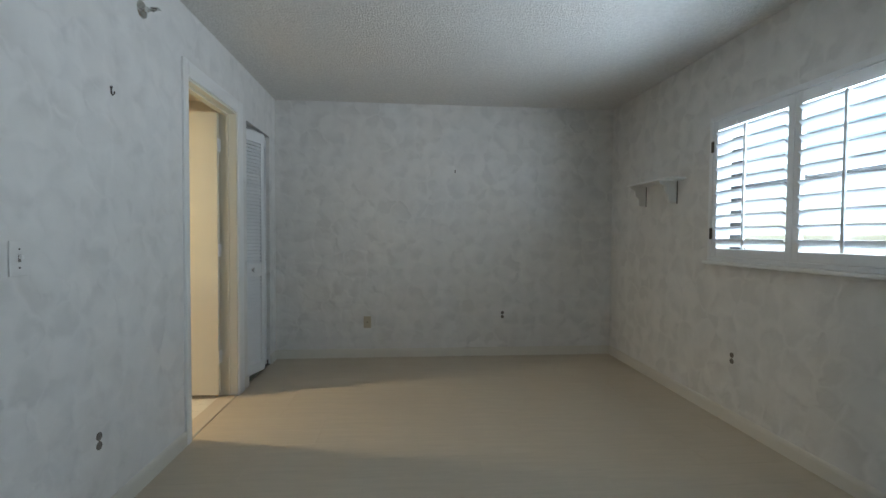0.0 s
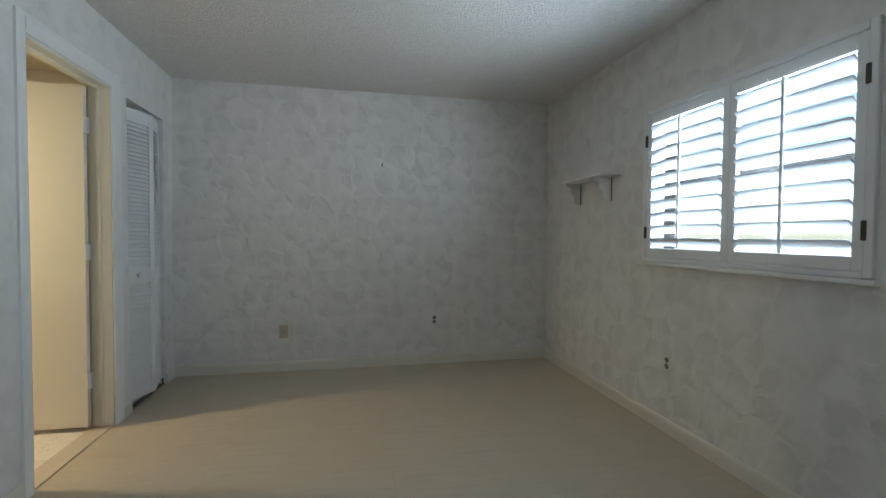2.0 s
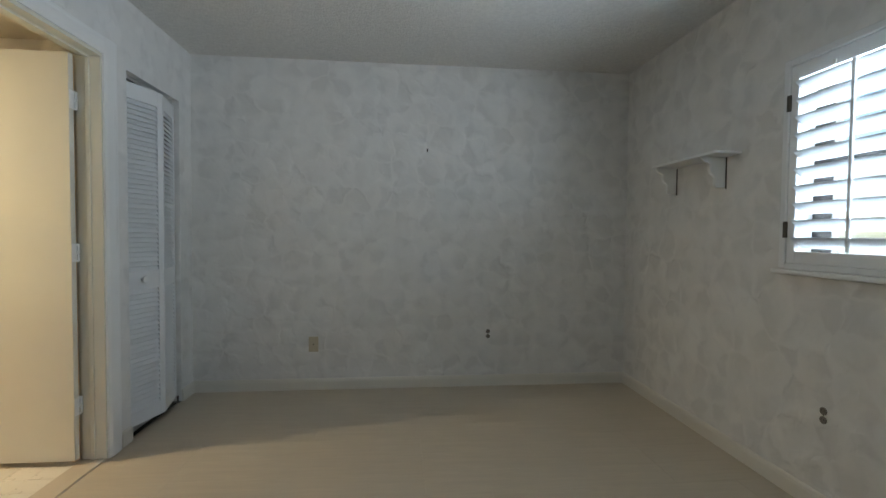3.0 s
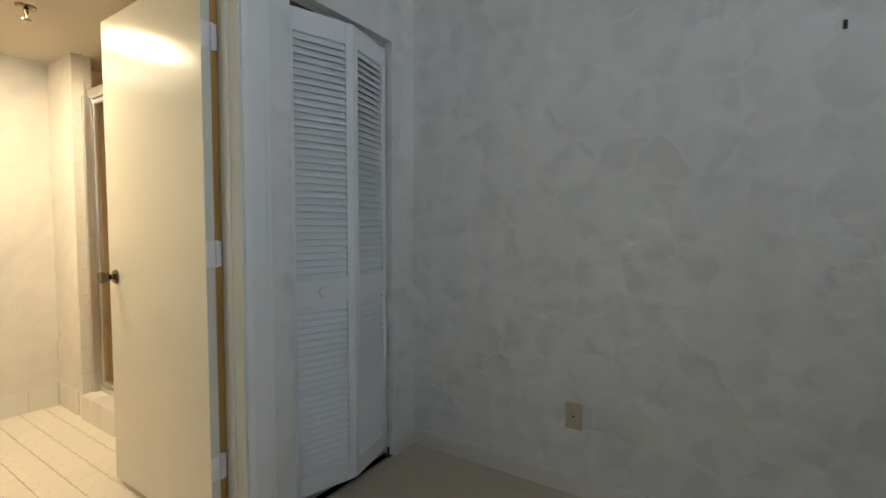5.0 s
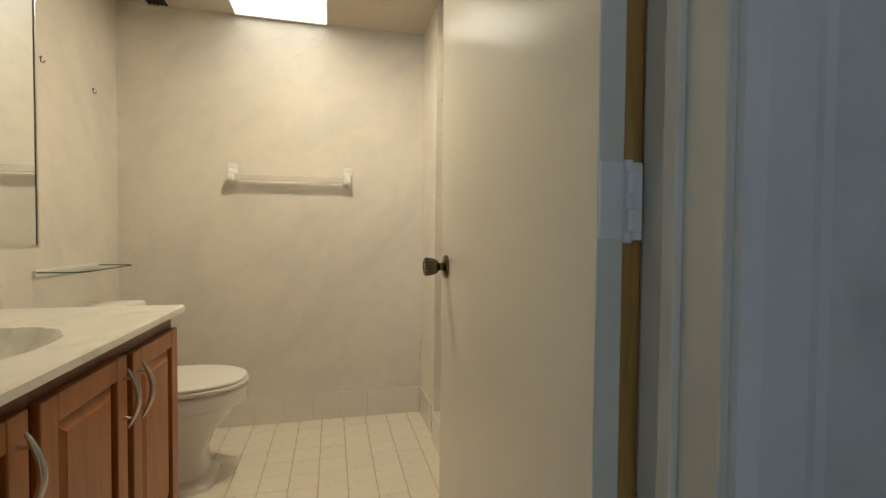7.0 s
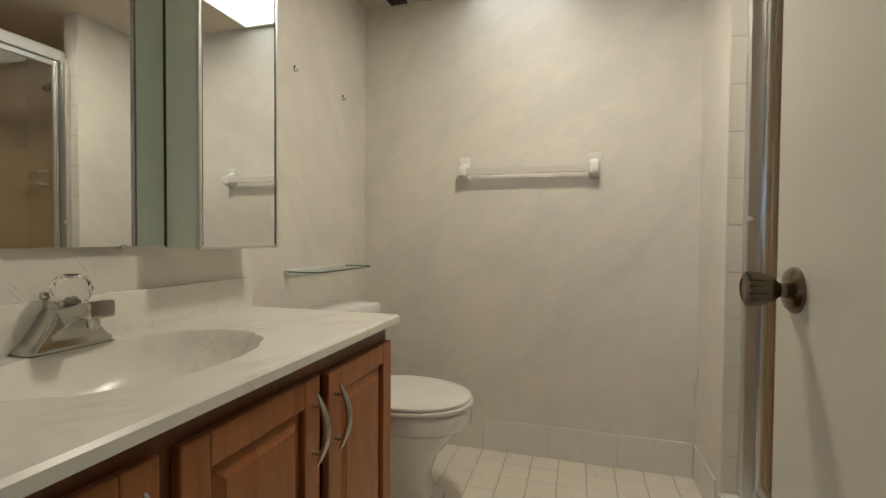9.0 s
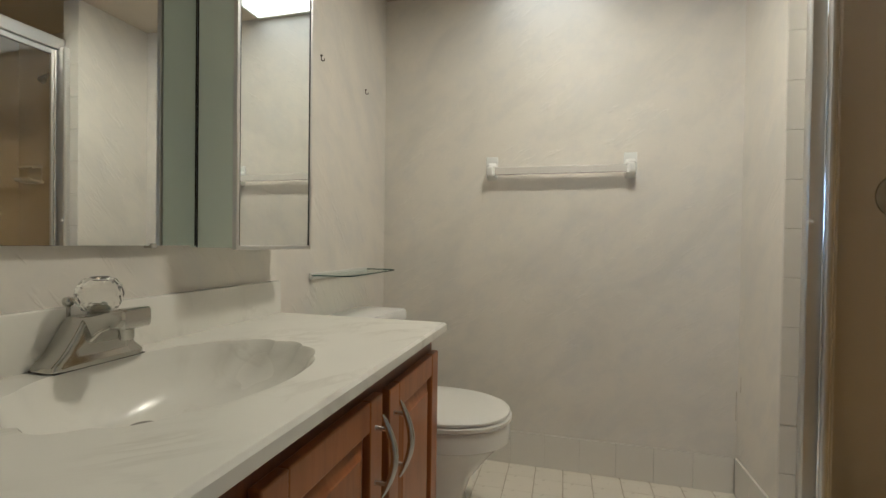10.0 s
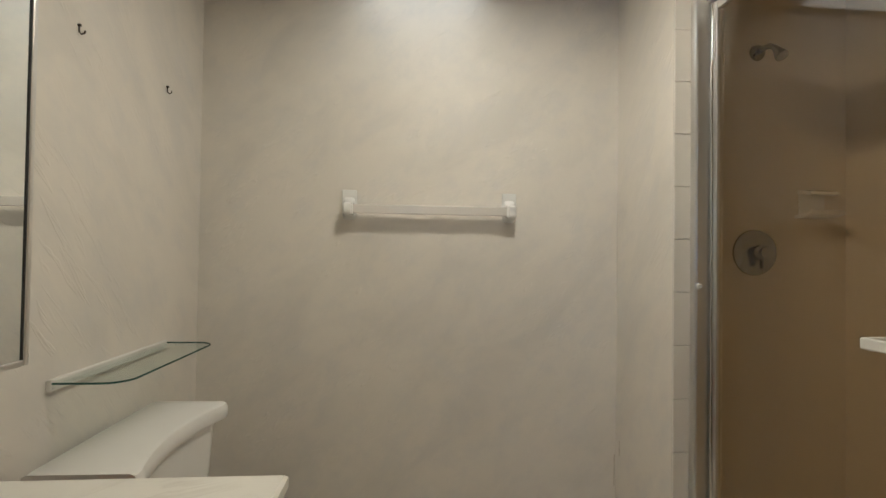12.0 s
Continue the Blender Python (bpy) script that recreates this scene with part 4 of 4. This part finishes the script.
CRYSTAL_M = Mat("clear_acrylic", (0.97, 0.98, 0.97), 0.02)
CRYSTAL_M.b.inputs["Transmission Weight"].default_value = 1.0
CRYSTAL_M.b.inputs["IOR"].default_value = 1.49
CRYSTAL = CRYSTAL_M.m
faucet()


# ---- bathroom: mirrors ----
def wall_mirror():
    x0, x1, z0, z1 = -1.5895, TX1 - 0.012, 0.998, 2.02
    o = thing("wall_mirror", ((x0 + x1) / 2, VWY, z0), "large frameless mirror clipped above the vanity", "mirror")
    part("backing", box(x0, x1, VWY, VWY + 0.013, z0, z1), RUBBER, o)
    part("mirror_glass", box(x0, x1, VWY + 0.013, VWY + 0.019, z0, z1, 0.001), MIRROR, o)
    for x in (-1.475, -0.95):
        part("clip", box(x - 0.007, x + 0.007, VWY, VWY + 0.022, z0 - 0.005, z0 + 0.005, 0.002), STEEL, o, "small metal mirror clip")


wall_mirror()


def medicine_cabinet():
    x0, x1, y1, z0, z1 = -1.898, -1.585, 4.004, 0.990, 2.02
    o = thing("medicine_cabinet", ((x0 + x1) / 2, TY0, z0), "shallow mirrored medicine cabinet with a metal frame", "cabinet")
    part("body", box(x0 + 0.004, x1 - 0.004, VWY, y1 - 0.014, z0 + 0.004, z1 - 0.004, 0.002), ENAMEL, o)
    part("side_seal", box(x1 - 0.004, x1 - 0.0025, VWY + 0.020, VWY + 0.023, z0 + 0.004, z1 - 0.004), RUBBER, o)
    f = 0.010
    d = part("cabinet_door", box(x0 + f, x1 - f, y1 - 0.010, y1 - 0.003, z0 + f, z1 - f), MIRROR, o, "mirrored door")
    for a in ((x0, x0 + f, z0, z1), (x1 - f, x1, z0, z1), (x0 + f, x1 - f, z0, z0 + f), (x0 + f, x1 - f, z1 - f, z1)):
        part("door_frame", box(a[0], a[1], y1 - 0.012, y1, a[2], a[3], 0.002), ALU, d)
    for x in (x0 + f, x1 - f - 0.003):
        part("seal", box(x, x + 0.003, y1 - 0.003, y1 - 0.0015, z0 + f, z1 - f), RUBBER, d)


ENAMEL = paint("pale_green_enamel", (0.77, 0.85, 0.76), 0.22)
medicine_cabinet()


def glass_shelf():
    x0, x1, y1, z = -2.60, -2.142, 4.008, 0.892
    o = thing("glass_shelf", ((x0 + x1) / 2, TY0, z), "clear glass shelf on a white wall rail", "shelf")
    pts = [(x0, TY0 + 0.004)]
    r = 0.05
    for k in range(7):
        t = math.pi / 2 * k / 6
        pts.append((x0 + r - r * math.cos(t), y1 - r + r * math.sin(t)))
    for k in range(7):
        t = math.pi / 2 * k / 6
        pts.append((x1 - r + r * math.sin(t), y1 - r + r * math.cos(t)))
    pts.append((x1, TY0 + 0.004))
    part("glass", extrude(pts, z - 0.003, z + 0.003, "z"), CLEAR, o)
    edge = [(p[0], p[1]) for p in pts]
    part("polished_edge", sweep([(a, e, z) for a, e in edge], 0.0024, 6), GLASSEDGE, o, "dark green glass edge")
    part("rail", box(x0 - 0.004, x1 + 0.004, TY0, TY0 + 0.012, z - 0.016, z + 0.008, 0.003), PLASTIC, o)


GLASSEDGE = Mat("green_glass_edge", (0.03, 0.09, 0.075), 0.1).m
glass_shelf()


def acrylic(name, tint, body):
    """Cloudy clear acrylic: part see-through, part milky, with a gloss."""
    m = Mat(name, tint, 0.12, spec=0.6)
    clear, mx = m.node("BsdfTransparent"), m.node("MixShader", Fac=body)
    m.link(clear.outputs[0], mx.inputs[1]), m.link(m.b.outputs[0], mx.inputs[2])
    m.link(mx.outputs[0], m.t.nodes["Material Output"].inputs[0])
    return m.m


CLOUDY = acrylic("cloudy_acrylic", (0.80, 0.77, 0.73), 0.6)


def towel_bar():
    """Ceramic posts glued to the wall with a square acrylic bar between them."""
    o = thing("towel_bar", (TX0, 4.69, 1.36), "white ceramic towel bar with a clear acrylic rod", "towel bar")
    for y, inward in ((4.387, 1), (4.986, -1)):
        p = part("post", box(TX0, TX0 + 0.011, y - 0.027, y + 0.027, 1.322, 1.414, 0.004), CHINA, o, "", True)
        rings = []
        for dx, w, za, zb in ((0.004, 0.026, 1.302, 1.392), (0.016, 0.021, 1.306, 1.382), (0.034, 0.017, 1.311, 1.372), (0.056, 0.016, 1.316, 1.364), (0.068, 0.014, 1.320, 1.360), (0.071, 0.011, 1.324, 1.356)):
            mid, half = (za + zb) / 2, (zb - za) / 2
            rings.append([(TX0 + dx, y + w * math.copysign(abs(math.cos(t)) ** 0.45, math.cos(t)), mid + half * math.copysign(abs(math.sin(t)) ** 0.45, math.sin(t)))
                          for t in [2 * math.pi * k / 20 for k in range(20)]])
        part("arm", loft(rings), CHINA, p, "", True)
        part("socket", box(TX0 + 0.034, TX0 + 0.066, min(y, y + inward * 0.020), max(y, y + inward * 0.020), 1.318, 1.362, 0.003), CHINA, p)
    part("bar", box(TX0 + 0.038, TX0 + 0.062, 4.404, 4.968, 1.324, 1.356, 0.003), CLOUDY, o, "cloudy clear acrylic rod")


towel_bar()


# ---- bathroom: toilet ----
def superellipse(cx, cy, ax, ay, z, n=40, p=2.0, back=1.0):
    pts = []
    for k in range(n):
        t = 2 * math.pi * k / n
        c, s = math.cos(t), math.sin(t)
        ayy = ay if s > 0 else ay * back
        pts.append((cx + ax * math.copysign(abs(c) ** (2 / p), c), cy + ayy * math.copysign(abs(s) ** (2 / p), s), z))
    return pts


def toilet():
    cx = -2.285
    o = thing("toilet", (cx, 4.2, 0), "white two-piece toilet with a closed lid", "toilet")
    rings = [superellipse(cx, 4.20, 0.132, 0.228, 0.0, p=7, back=1.1), superellipse(cx, 4.20, 0.130, 0.226, 0.020, p=7, back=1.1), superellipse(cx, 4.20, 0.122, 0.216, 0.030, p=6, back=1.08),
             superellipse(cx, 4.195, 0.110, 0.198, 0.045, p=4), superellipse(cx, 4.195, 0.106, 0.190, 0.12, p=3.4),
             superellipse(cx, 4.21, 0.118, 0.205, 0.20, p=2.8), superellipse(cx, 4.235, 0.150, 0.235, 0.27, p=2.5),
             superellipse(cx, 4.262, 0.164, 0.252, 0.318, p=2.3), superellipse(cx, 4.270, 0.172, 0.262, 0.330, p=2.2), superellipse(cx, 4.275, 0.182, 0.271, 0.338, p=2.2), superellipse(cx, 4.275, 0.184, 0.273, 0.390, p=2.2), superellipse(cx, 4.275, 0.180, 0.270, 0.402, p=2.2)]
    part("bowl", loft(rings), CHINA, o, "", True)
    part("tank_deck", box(cx - 0.15, cx + 0.15, TY0 + 0.04, 4.12, 0.30, 0.385, 0.02), CHINA, o, "", True)
    sr = []
    for z, g in ((0.403, 0.97), (0.407, 1.0), (0.418, 1.0), (0.422, 0.98)):
        sr.append(superellipse(cx, 4.277, 0.187 * g, 0.274 * g, z, p=2.2, back=0.72))
    part("seat", loft(sr), PLASTIC, o, "white plastic seat", True)
    lr = []
    for z, g in ((0.424, 0.975), (0.427, 0.995), (0.435, 0.99), (0.442, 0.93), (0.445, 0.75), (0.446, 0.4)):
        lr.append(superellipse(cx, 4.275, 0.186 * g, 0.272 * g, z, p=2.2, back=0.72))
    part("lid", loft(lr), PLASTIC, o, "closed white plastic lid", True)
    for dx in (-0.075, 0.075):
        part("seat_hinge", box(cx + dx - 0.02, cx + dx + 0.02, 4.055, 4.09, 0.400, 0.432, 0.006), PLASTIC, o, "", True)
    def hollow(x, deep):
        """How far the tank's front is drawn in between its ends."""
        return deep * max(0.0, 1 - ((x - cx) / 0.205) ** 2)

    tr = []
    for z, ax, y0, y1 in ((0.385, 0.185, 3.875, 4.035), (0.40, 0.195, 3.872, 4.045), (0.55, 0.208, 3.868, 4.062), (0.70, 0.212, 3.866, 4.070)):
        yc, ay = (y0 + y1) / 2, (y1 - y0) / 2
        ring = superellipse(cx, yc, ax, ay, z, 96, 7)
        tr.append([(x, y - hollow(x, 0.034) if y > yc else y, zz) for x, y, zz in ring])
    part("tank", loft(tr), CHINA, o, "", True)
    prof = [(3.866, 0.700), (4.074, 0.690), (4.083, 0.694), (4.086, 0.704), (4.085, 0.722), (4.080, 0.733), (4.070, 0.737), (3.875, 0.738), (3.866, 0.732)]
    lid = []
    for i in range(25):
        x = cx - 0.224 + 0.448 * i / 24
        sc = 0.985 if i in (0, 24) else 1.0
        lid.append([(x, 3.97 + (y - 3.97) * sc - (hollow(x, 0.036) if y > 4.0 else 0.0), 0.715 + (z - 0.715) * sc) for y, z in prof])
    part("tank_lid", loft(lid), CHINA, o, "", True)
    lever = part("flush_lever", lathe([(0.012, 0), (0.012, 0.008), (0, 0.009)], Matrix.Translation((cx + 0.15, 4.050, 0.65)) @ Matrix.Rotation(radians(-90), 4, "X"), 16), CHROME, o, "chrome flush lever", True)
    part("lever_arm", sweep([(cx + 0.15, 4.060, 0.65), (cx + 0.11, 4.064, 0.648), (cx + 0.075, 4.064, 0.643)], 0.005, 8), CHROME, lever, "", True)
    for dx in (-0.085, 0.085):
        part("bolt_cap", lathe([(0.014, 0), (0.012, 0.012), (0, 0.018)], Matrix.Translation((cx + dx * 1.02, 4.20, 0.026)), 14), CHINA, o, "", True)


toilet()


# ---- bathroom: shower front ----
def shower_door():
    y = 5.512
    x0, x1 = -2.430, SX1
    z0, z1 = 0.15, 2.0
    o = thing("shower_door", ((x0 + x1) / 2, y, z0), "aluminium framed sliding shower doors with tinted glass", "shower door")
    part("side_jamb", box(x0, x0 + 0.030, y - 0.060, y + 0.030, z0, z1 - 0.045, 0.008), ALU, o)
    part("side_jamb", box(x1 - 0.032, x1, y - 0.020, y + 0.035, z0, z1 - 0.045, 0.004), ALU, o)
    part("header", box(x0, x1, y - 0.026, y + 0.040, z1 - 0.062, z1, 0.006), ALU, o)
    part("bottom_track", box(x0, x1, y - 0.022, y + 0.036, z0, z0 + 0.035, 0.004), ALU, o)
    part("jamb_lip", box(x0 + 0.036, x0 + 0.046, y - 0.020, y + 0.012, z0 + 0.035, z1 - 0.062, 0.003), CHROME, o)
    part("screw_cap", lathe([(0.009, 0), (0.009, 0.004), (0.004, 0.005), (0.003, 0.003), (0, 0.003)], wall_turn((x0 + 0.030, y - 0.046, 1.095), (1, 0, 0)), 18), PLASTIC, o, "", True)
    for k, (a, e, dy) in enumerate(((x0 + 0.034, -1.85, -0.004), (-1.92, x1 - 0.034, 0.018))):
        p = part("sliding_panel", box(a, e, y + dy - 0.002, y + dy + 0.002, z0 + 0.045, z1 - 0.075), SMOKE, o, "bronze tinted glass panel")
        for q in ((a, a + 0.022), (e - 0.022, e)):
            part("panel_stile", box(q[0], q[1], y + dy - 0.009, y + dy + 0.009, z0 + 0.036, z1 - 0.064, 0.003), ALU, p)
        part("panel_rail", box(a + 0.022, e - 0.022, y + dy - 0.009, y + dy + 0.009, z0 + 0.036, z0 + 0.062, 0.003), ALU, p)
        part("panel_rail", box(a + 0.022, e - 0.022, y + dy - 0.009, y + dy + 0.009, z1 - 0.09, z1 - 0.064, 0.003), ALU, p)
    hb = part("towel_bar", box(-1.915, -1.42, y - 0.055, y - 0.043, 1.010, 1.032, 0.003), PLASTIC, o, "white bar across the sliding panel")
    for x in (-1.902, -1.43):
        part("bracket", box(x - 0.006, x + 0.006, y - 0.050, y + 0.016, 1.008, 1.034, 0.003), PLASTIC, hb)


shower_door()


def shower_head():
    at = (SX0, 5.886, 1.943)
    m = wall_turn(at, (1, 0, 0))
    o = thing("shower_spray", at, "chrome shower head on a short bent arm", "shower")
    part("flange", lathe([(0.030, 0), (0.027, 0.008), (0.012, 0.012), (0, 0.012)], m, 24), DIMCHROME, o, "", True)
    part("arm", sweep([(SX0 + a, 5.886, 1.943 + h) for a, h in ((0.0, 0), (0.03, 0.004), (0.06, 0.0), (0.08, -0.014), (0.092, -0.03))], 0.010, 12), DIMCHROME, o, "", True)
    hm = Matrix.Translation((SX0 + 0.090, 5.886, 1.917)) @ Matrix.Rotation(radians(145), 4, "Y")
    part("spray_head", lathe([(0.012, 0), (0.014, 0.015), (0.020, 0.030), (0.021, 0.042), (0.018, 0.045), (0, 0.045)], hm, 24), DIMCHROME, o, "", True)


shower_head()


def shower_valve():
    at = (SX0, 5.878, 1.202)
    m = wall_turn(at, (1, 0, 0))
    o = thing("shower_valve", at, "round chrome shower valve with a lever", "shower valve")
    part("plate", lathe([(0.085, 0), (0.083, 0.006), (0.060, 0.012), (0.035, 0.016), (0, 0.016)], m, 40), DIMCHROME, o, "", True)
    part("handle", lathe([(0.028, 0.014), (0.026, 0.050), (0.020, 0.058), (0, 0.060)], m, 24), DIMCHROME, o, "", True)
    part("lever", box(-0.012, 0.012, -0.060, 0.0, 0.038, 0.056, 0.004, m=m), DIMCHROME, o)


shower_valve()


def soap_dish():
    o = thing("soap_dish", (SX0, 6.12, 1.37), "white ceramic corner soap dish", "soap dish")
    part("back", box(SX0, SX0 + 0.006, 6.050, 6.150, 1.335, 1.430, 0.002), CHINA, o)
    tray = [(0, 1.330), (0.050, 1.334), (0.070, 1.342), (0.078, 1.356), (0.072, 1.358), (0.062, 1.348), (0.008, 1.344), (0, 1.346)]
    part("tray", extrude([(SX0 + p, z) for p, z in tray], 6.035, 6.165, "y"), CHINA, o, "", True)
    hood = [(0, 1.436), (0.030, 1.434), (0.058, 1.424), (0.060, 1.416), (0.054, 1.412), (0.028, 1.420), (0, 1.422)]
    part("hood", extrude([(SX0 + p, z) for p, z in hood], 6.045, 6.155, "y"), CHINA, o, "", True)


soap_dish()


# ---- tiles and planks ----
def shared(name, mesh, m, parent):
    ob = new(name, mesh)
    ob.parent = parent
    ob.matrix_basis = m
    return ob


def mesh_of(name, bm, material):
    bmesh.ops.recalc_face_normals(bm, faces=bm.faces)
    me = bpy.data.meshes.new(name)
    bm.to_mesh(me)
    bm.free()
    me.materials.append(material)
    return me


def chamfered(w, d, z0, z1, c, cx=None):
    """A flat piece with a chamfered top edge, centred on its middle."""
    rings = []
    for z, s in ((z0, 0), (z1 - c, 0), (z1, c)):
        q = s if cx is None else s * cx
        rings.append([(-w / 2 + q, -d / 2 + s, z), (w / 2 - q, -d / 2 + s, z), (w / 2 - q, d / 2 - s, z), (-w / 2 + q, d / 2 - s, z)])
    return loft(rings, cap0=False)


# bedroom planks run across the room
rnd = random.Random(4)
pw, pl = 0.192, 1.215
cut = {}
y = BY0
while y < BY1:
    y2 = min(y + pw, BY1)
    x = BX0 - pl * rnd.choice((0.15, 0.4, 0.65, 0.85))
    while x < BX1:
        a, e = max(x, BX0), min(x + pl, BX1)
        if e - a > 0.03:
            key = (round(e - a, 3), round(y2 - y, 3))
            if key not in cut:
                cut[key] = mesh_of("plank", chamfered(e - a - 0.0006, y2 - y - 0.0005, -0.004, 0.0, 0.0003), FLOORM)
            shared("plank", cut[key], Matrix.Translation(((a + e) / 2, (y + y2) / 2, 0)), floor)
        x += pl
    y = y2

# bathroom floor tiles
tw = 0.1195
tile_a = mesh_of("tile", chamfered(tw - 0.0003, tw - 0.0030, -0.004, 0.0, 0.0012, 0.3), TILE)
tile_b = mesh_of("tile", chamfered(tw - 0.0026, tw - 0.0030, -0.004, 0.0, 0.0012), TILE)
nx, ny = int((TX1 - TX0) / tw) + 1, int((TY1 - TY0) / tw) + 1
for i in range(nx):
    for k in range(ny):
        x, yy = TX0 + 0.055 + i * tw, TY1 - 0.030 - tw * k
        if x + tw / 2 > TX1 - 0.002 or yy - tw / 2 < TY0 + 0.005:
            continue
        if x < VX1 and x > VX0 + 0.06 and yy < 4.24:
            continue
        shared("tile", tile_b if rnd.random() < 0.30 else tile_a, Matrix.Translation((x, yy, 0.0)), bath_floor)

# tile skirting along the bathroom walls
plinth = structure("tile_skirting", box(TX0, TX0 + 0.004, TY0, TY1, 0, 0.145), PALEGROUT, "cream tile skirting round the bathroom", "baseboard")
pl_tile = 0.152
me = mesh_of("tile", box(-0.001, 0.008, -pl_tile / 2 + 0.0005, pl_tile / 2 - 0.0003, 0.0, 0.150, 0.0016), WTILE)
for i in range(10):
    shared("tile", me, Matrix.Translation((TX0 + 0.004, TY1 - 0.011 - pl_tile * (i + 0.5), 0)), plinth)
me = mesh_of("tile", box(-pl_tile / 2 + 0.0005, pl_tile / 2 - 0.0005, -0.008, 0.001, 0.0, 0.150, 0.0016), WTILE)
for i in range(2):
    shared("tile", me, Matrix.Translation((TX0 + 0.012 + pl_tile * (i + 0.5), TY1 - 0.002, 0)), plinth)

# bullnose tile column at the shower's edge, and its curb
column = structure("shower_tile_edge", box(-2.440, -2.4365, TY1 - 0.002, 5.477, 0.0, 2.004), PALEGROUT, "white bullnose tiles at the shower opening", "tile trim")
th = 0.160
me = mesh_of("tile", box(-2.4385, -2.4305, TY1 - 0.010, 5.476, 0.0004, th - 0.0004, 0.0026), WTILE)
for i in range(13):
    shared("tile", me, Matrix.Translation((0, 0, 0.114 + (i - 1) * th)) if i else Matrix.Translation((0, 0, -0.046)), column)
curb = structure("shower_curb", box(-2.440, SX1, TY1 - 0.012, 5.565, 0, 0.145), PALEGROUT, "cream tiled shower curb", "curb")
me = mesh_of("tile", box(-0.075, 0.075, TY1 - 0.020, TY1 - 0.006, 0.0, 0.149, 0.004), WTILE)
me2 = mesh_of("tile", box(-0.075, 0.075, TY1 - 0.006, 5.564, 0.143, 0.150, 0.003), WTILE)
for i in range(7):
    x = -2.352 + 0.152 * i
    shared("tile", me, Matrix.Translation((x, 0, 0)), curb)
    shared("tile", me2, Matrix.Translation((x, 0, 0)), curb)

# torn paper seam in the bathroom's far corner
structure("paper_seam", box(TX0 + 0.030, TX0 + 0.0315, TY1 - 0.0008, TY1 + 0.0005, 0.425, 0.485), JOINT, "dark torn seam in the bathroom wallpaper", "trim")
structure("paper_seam", box(TX0 - 0.0005, TX0 + 0.0008, TY1 - 0.006, TY1 - 0.0045, 0.30, 0.42), JOINT, "dark torn seam in the bathroom wallpaper", "trim")
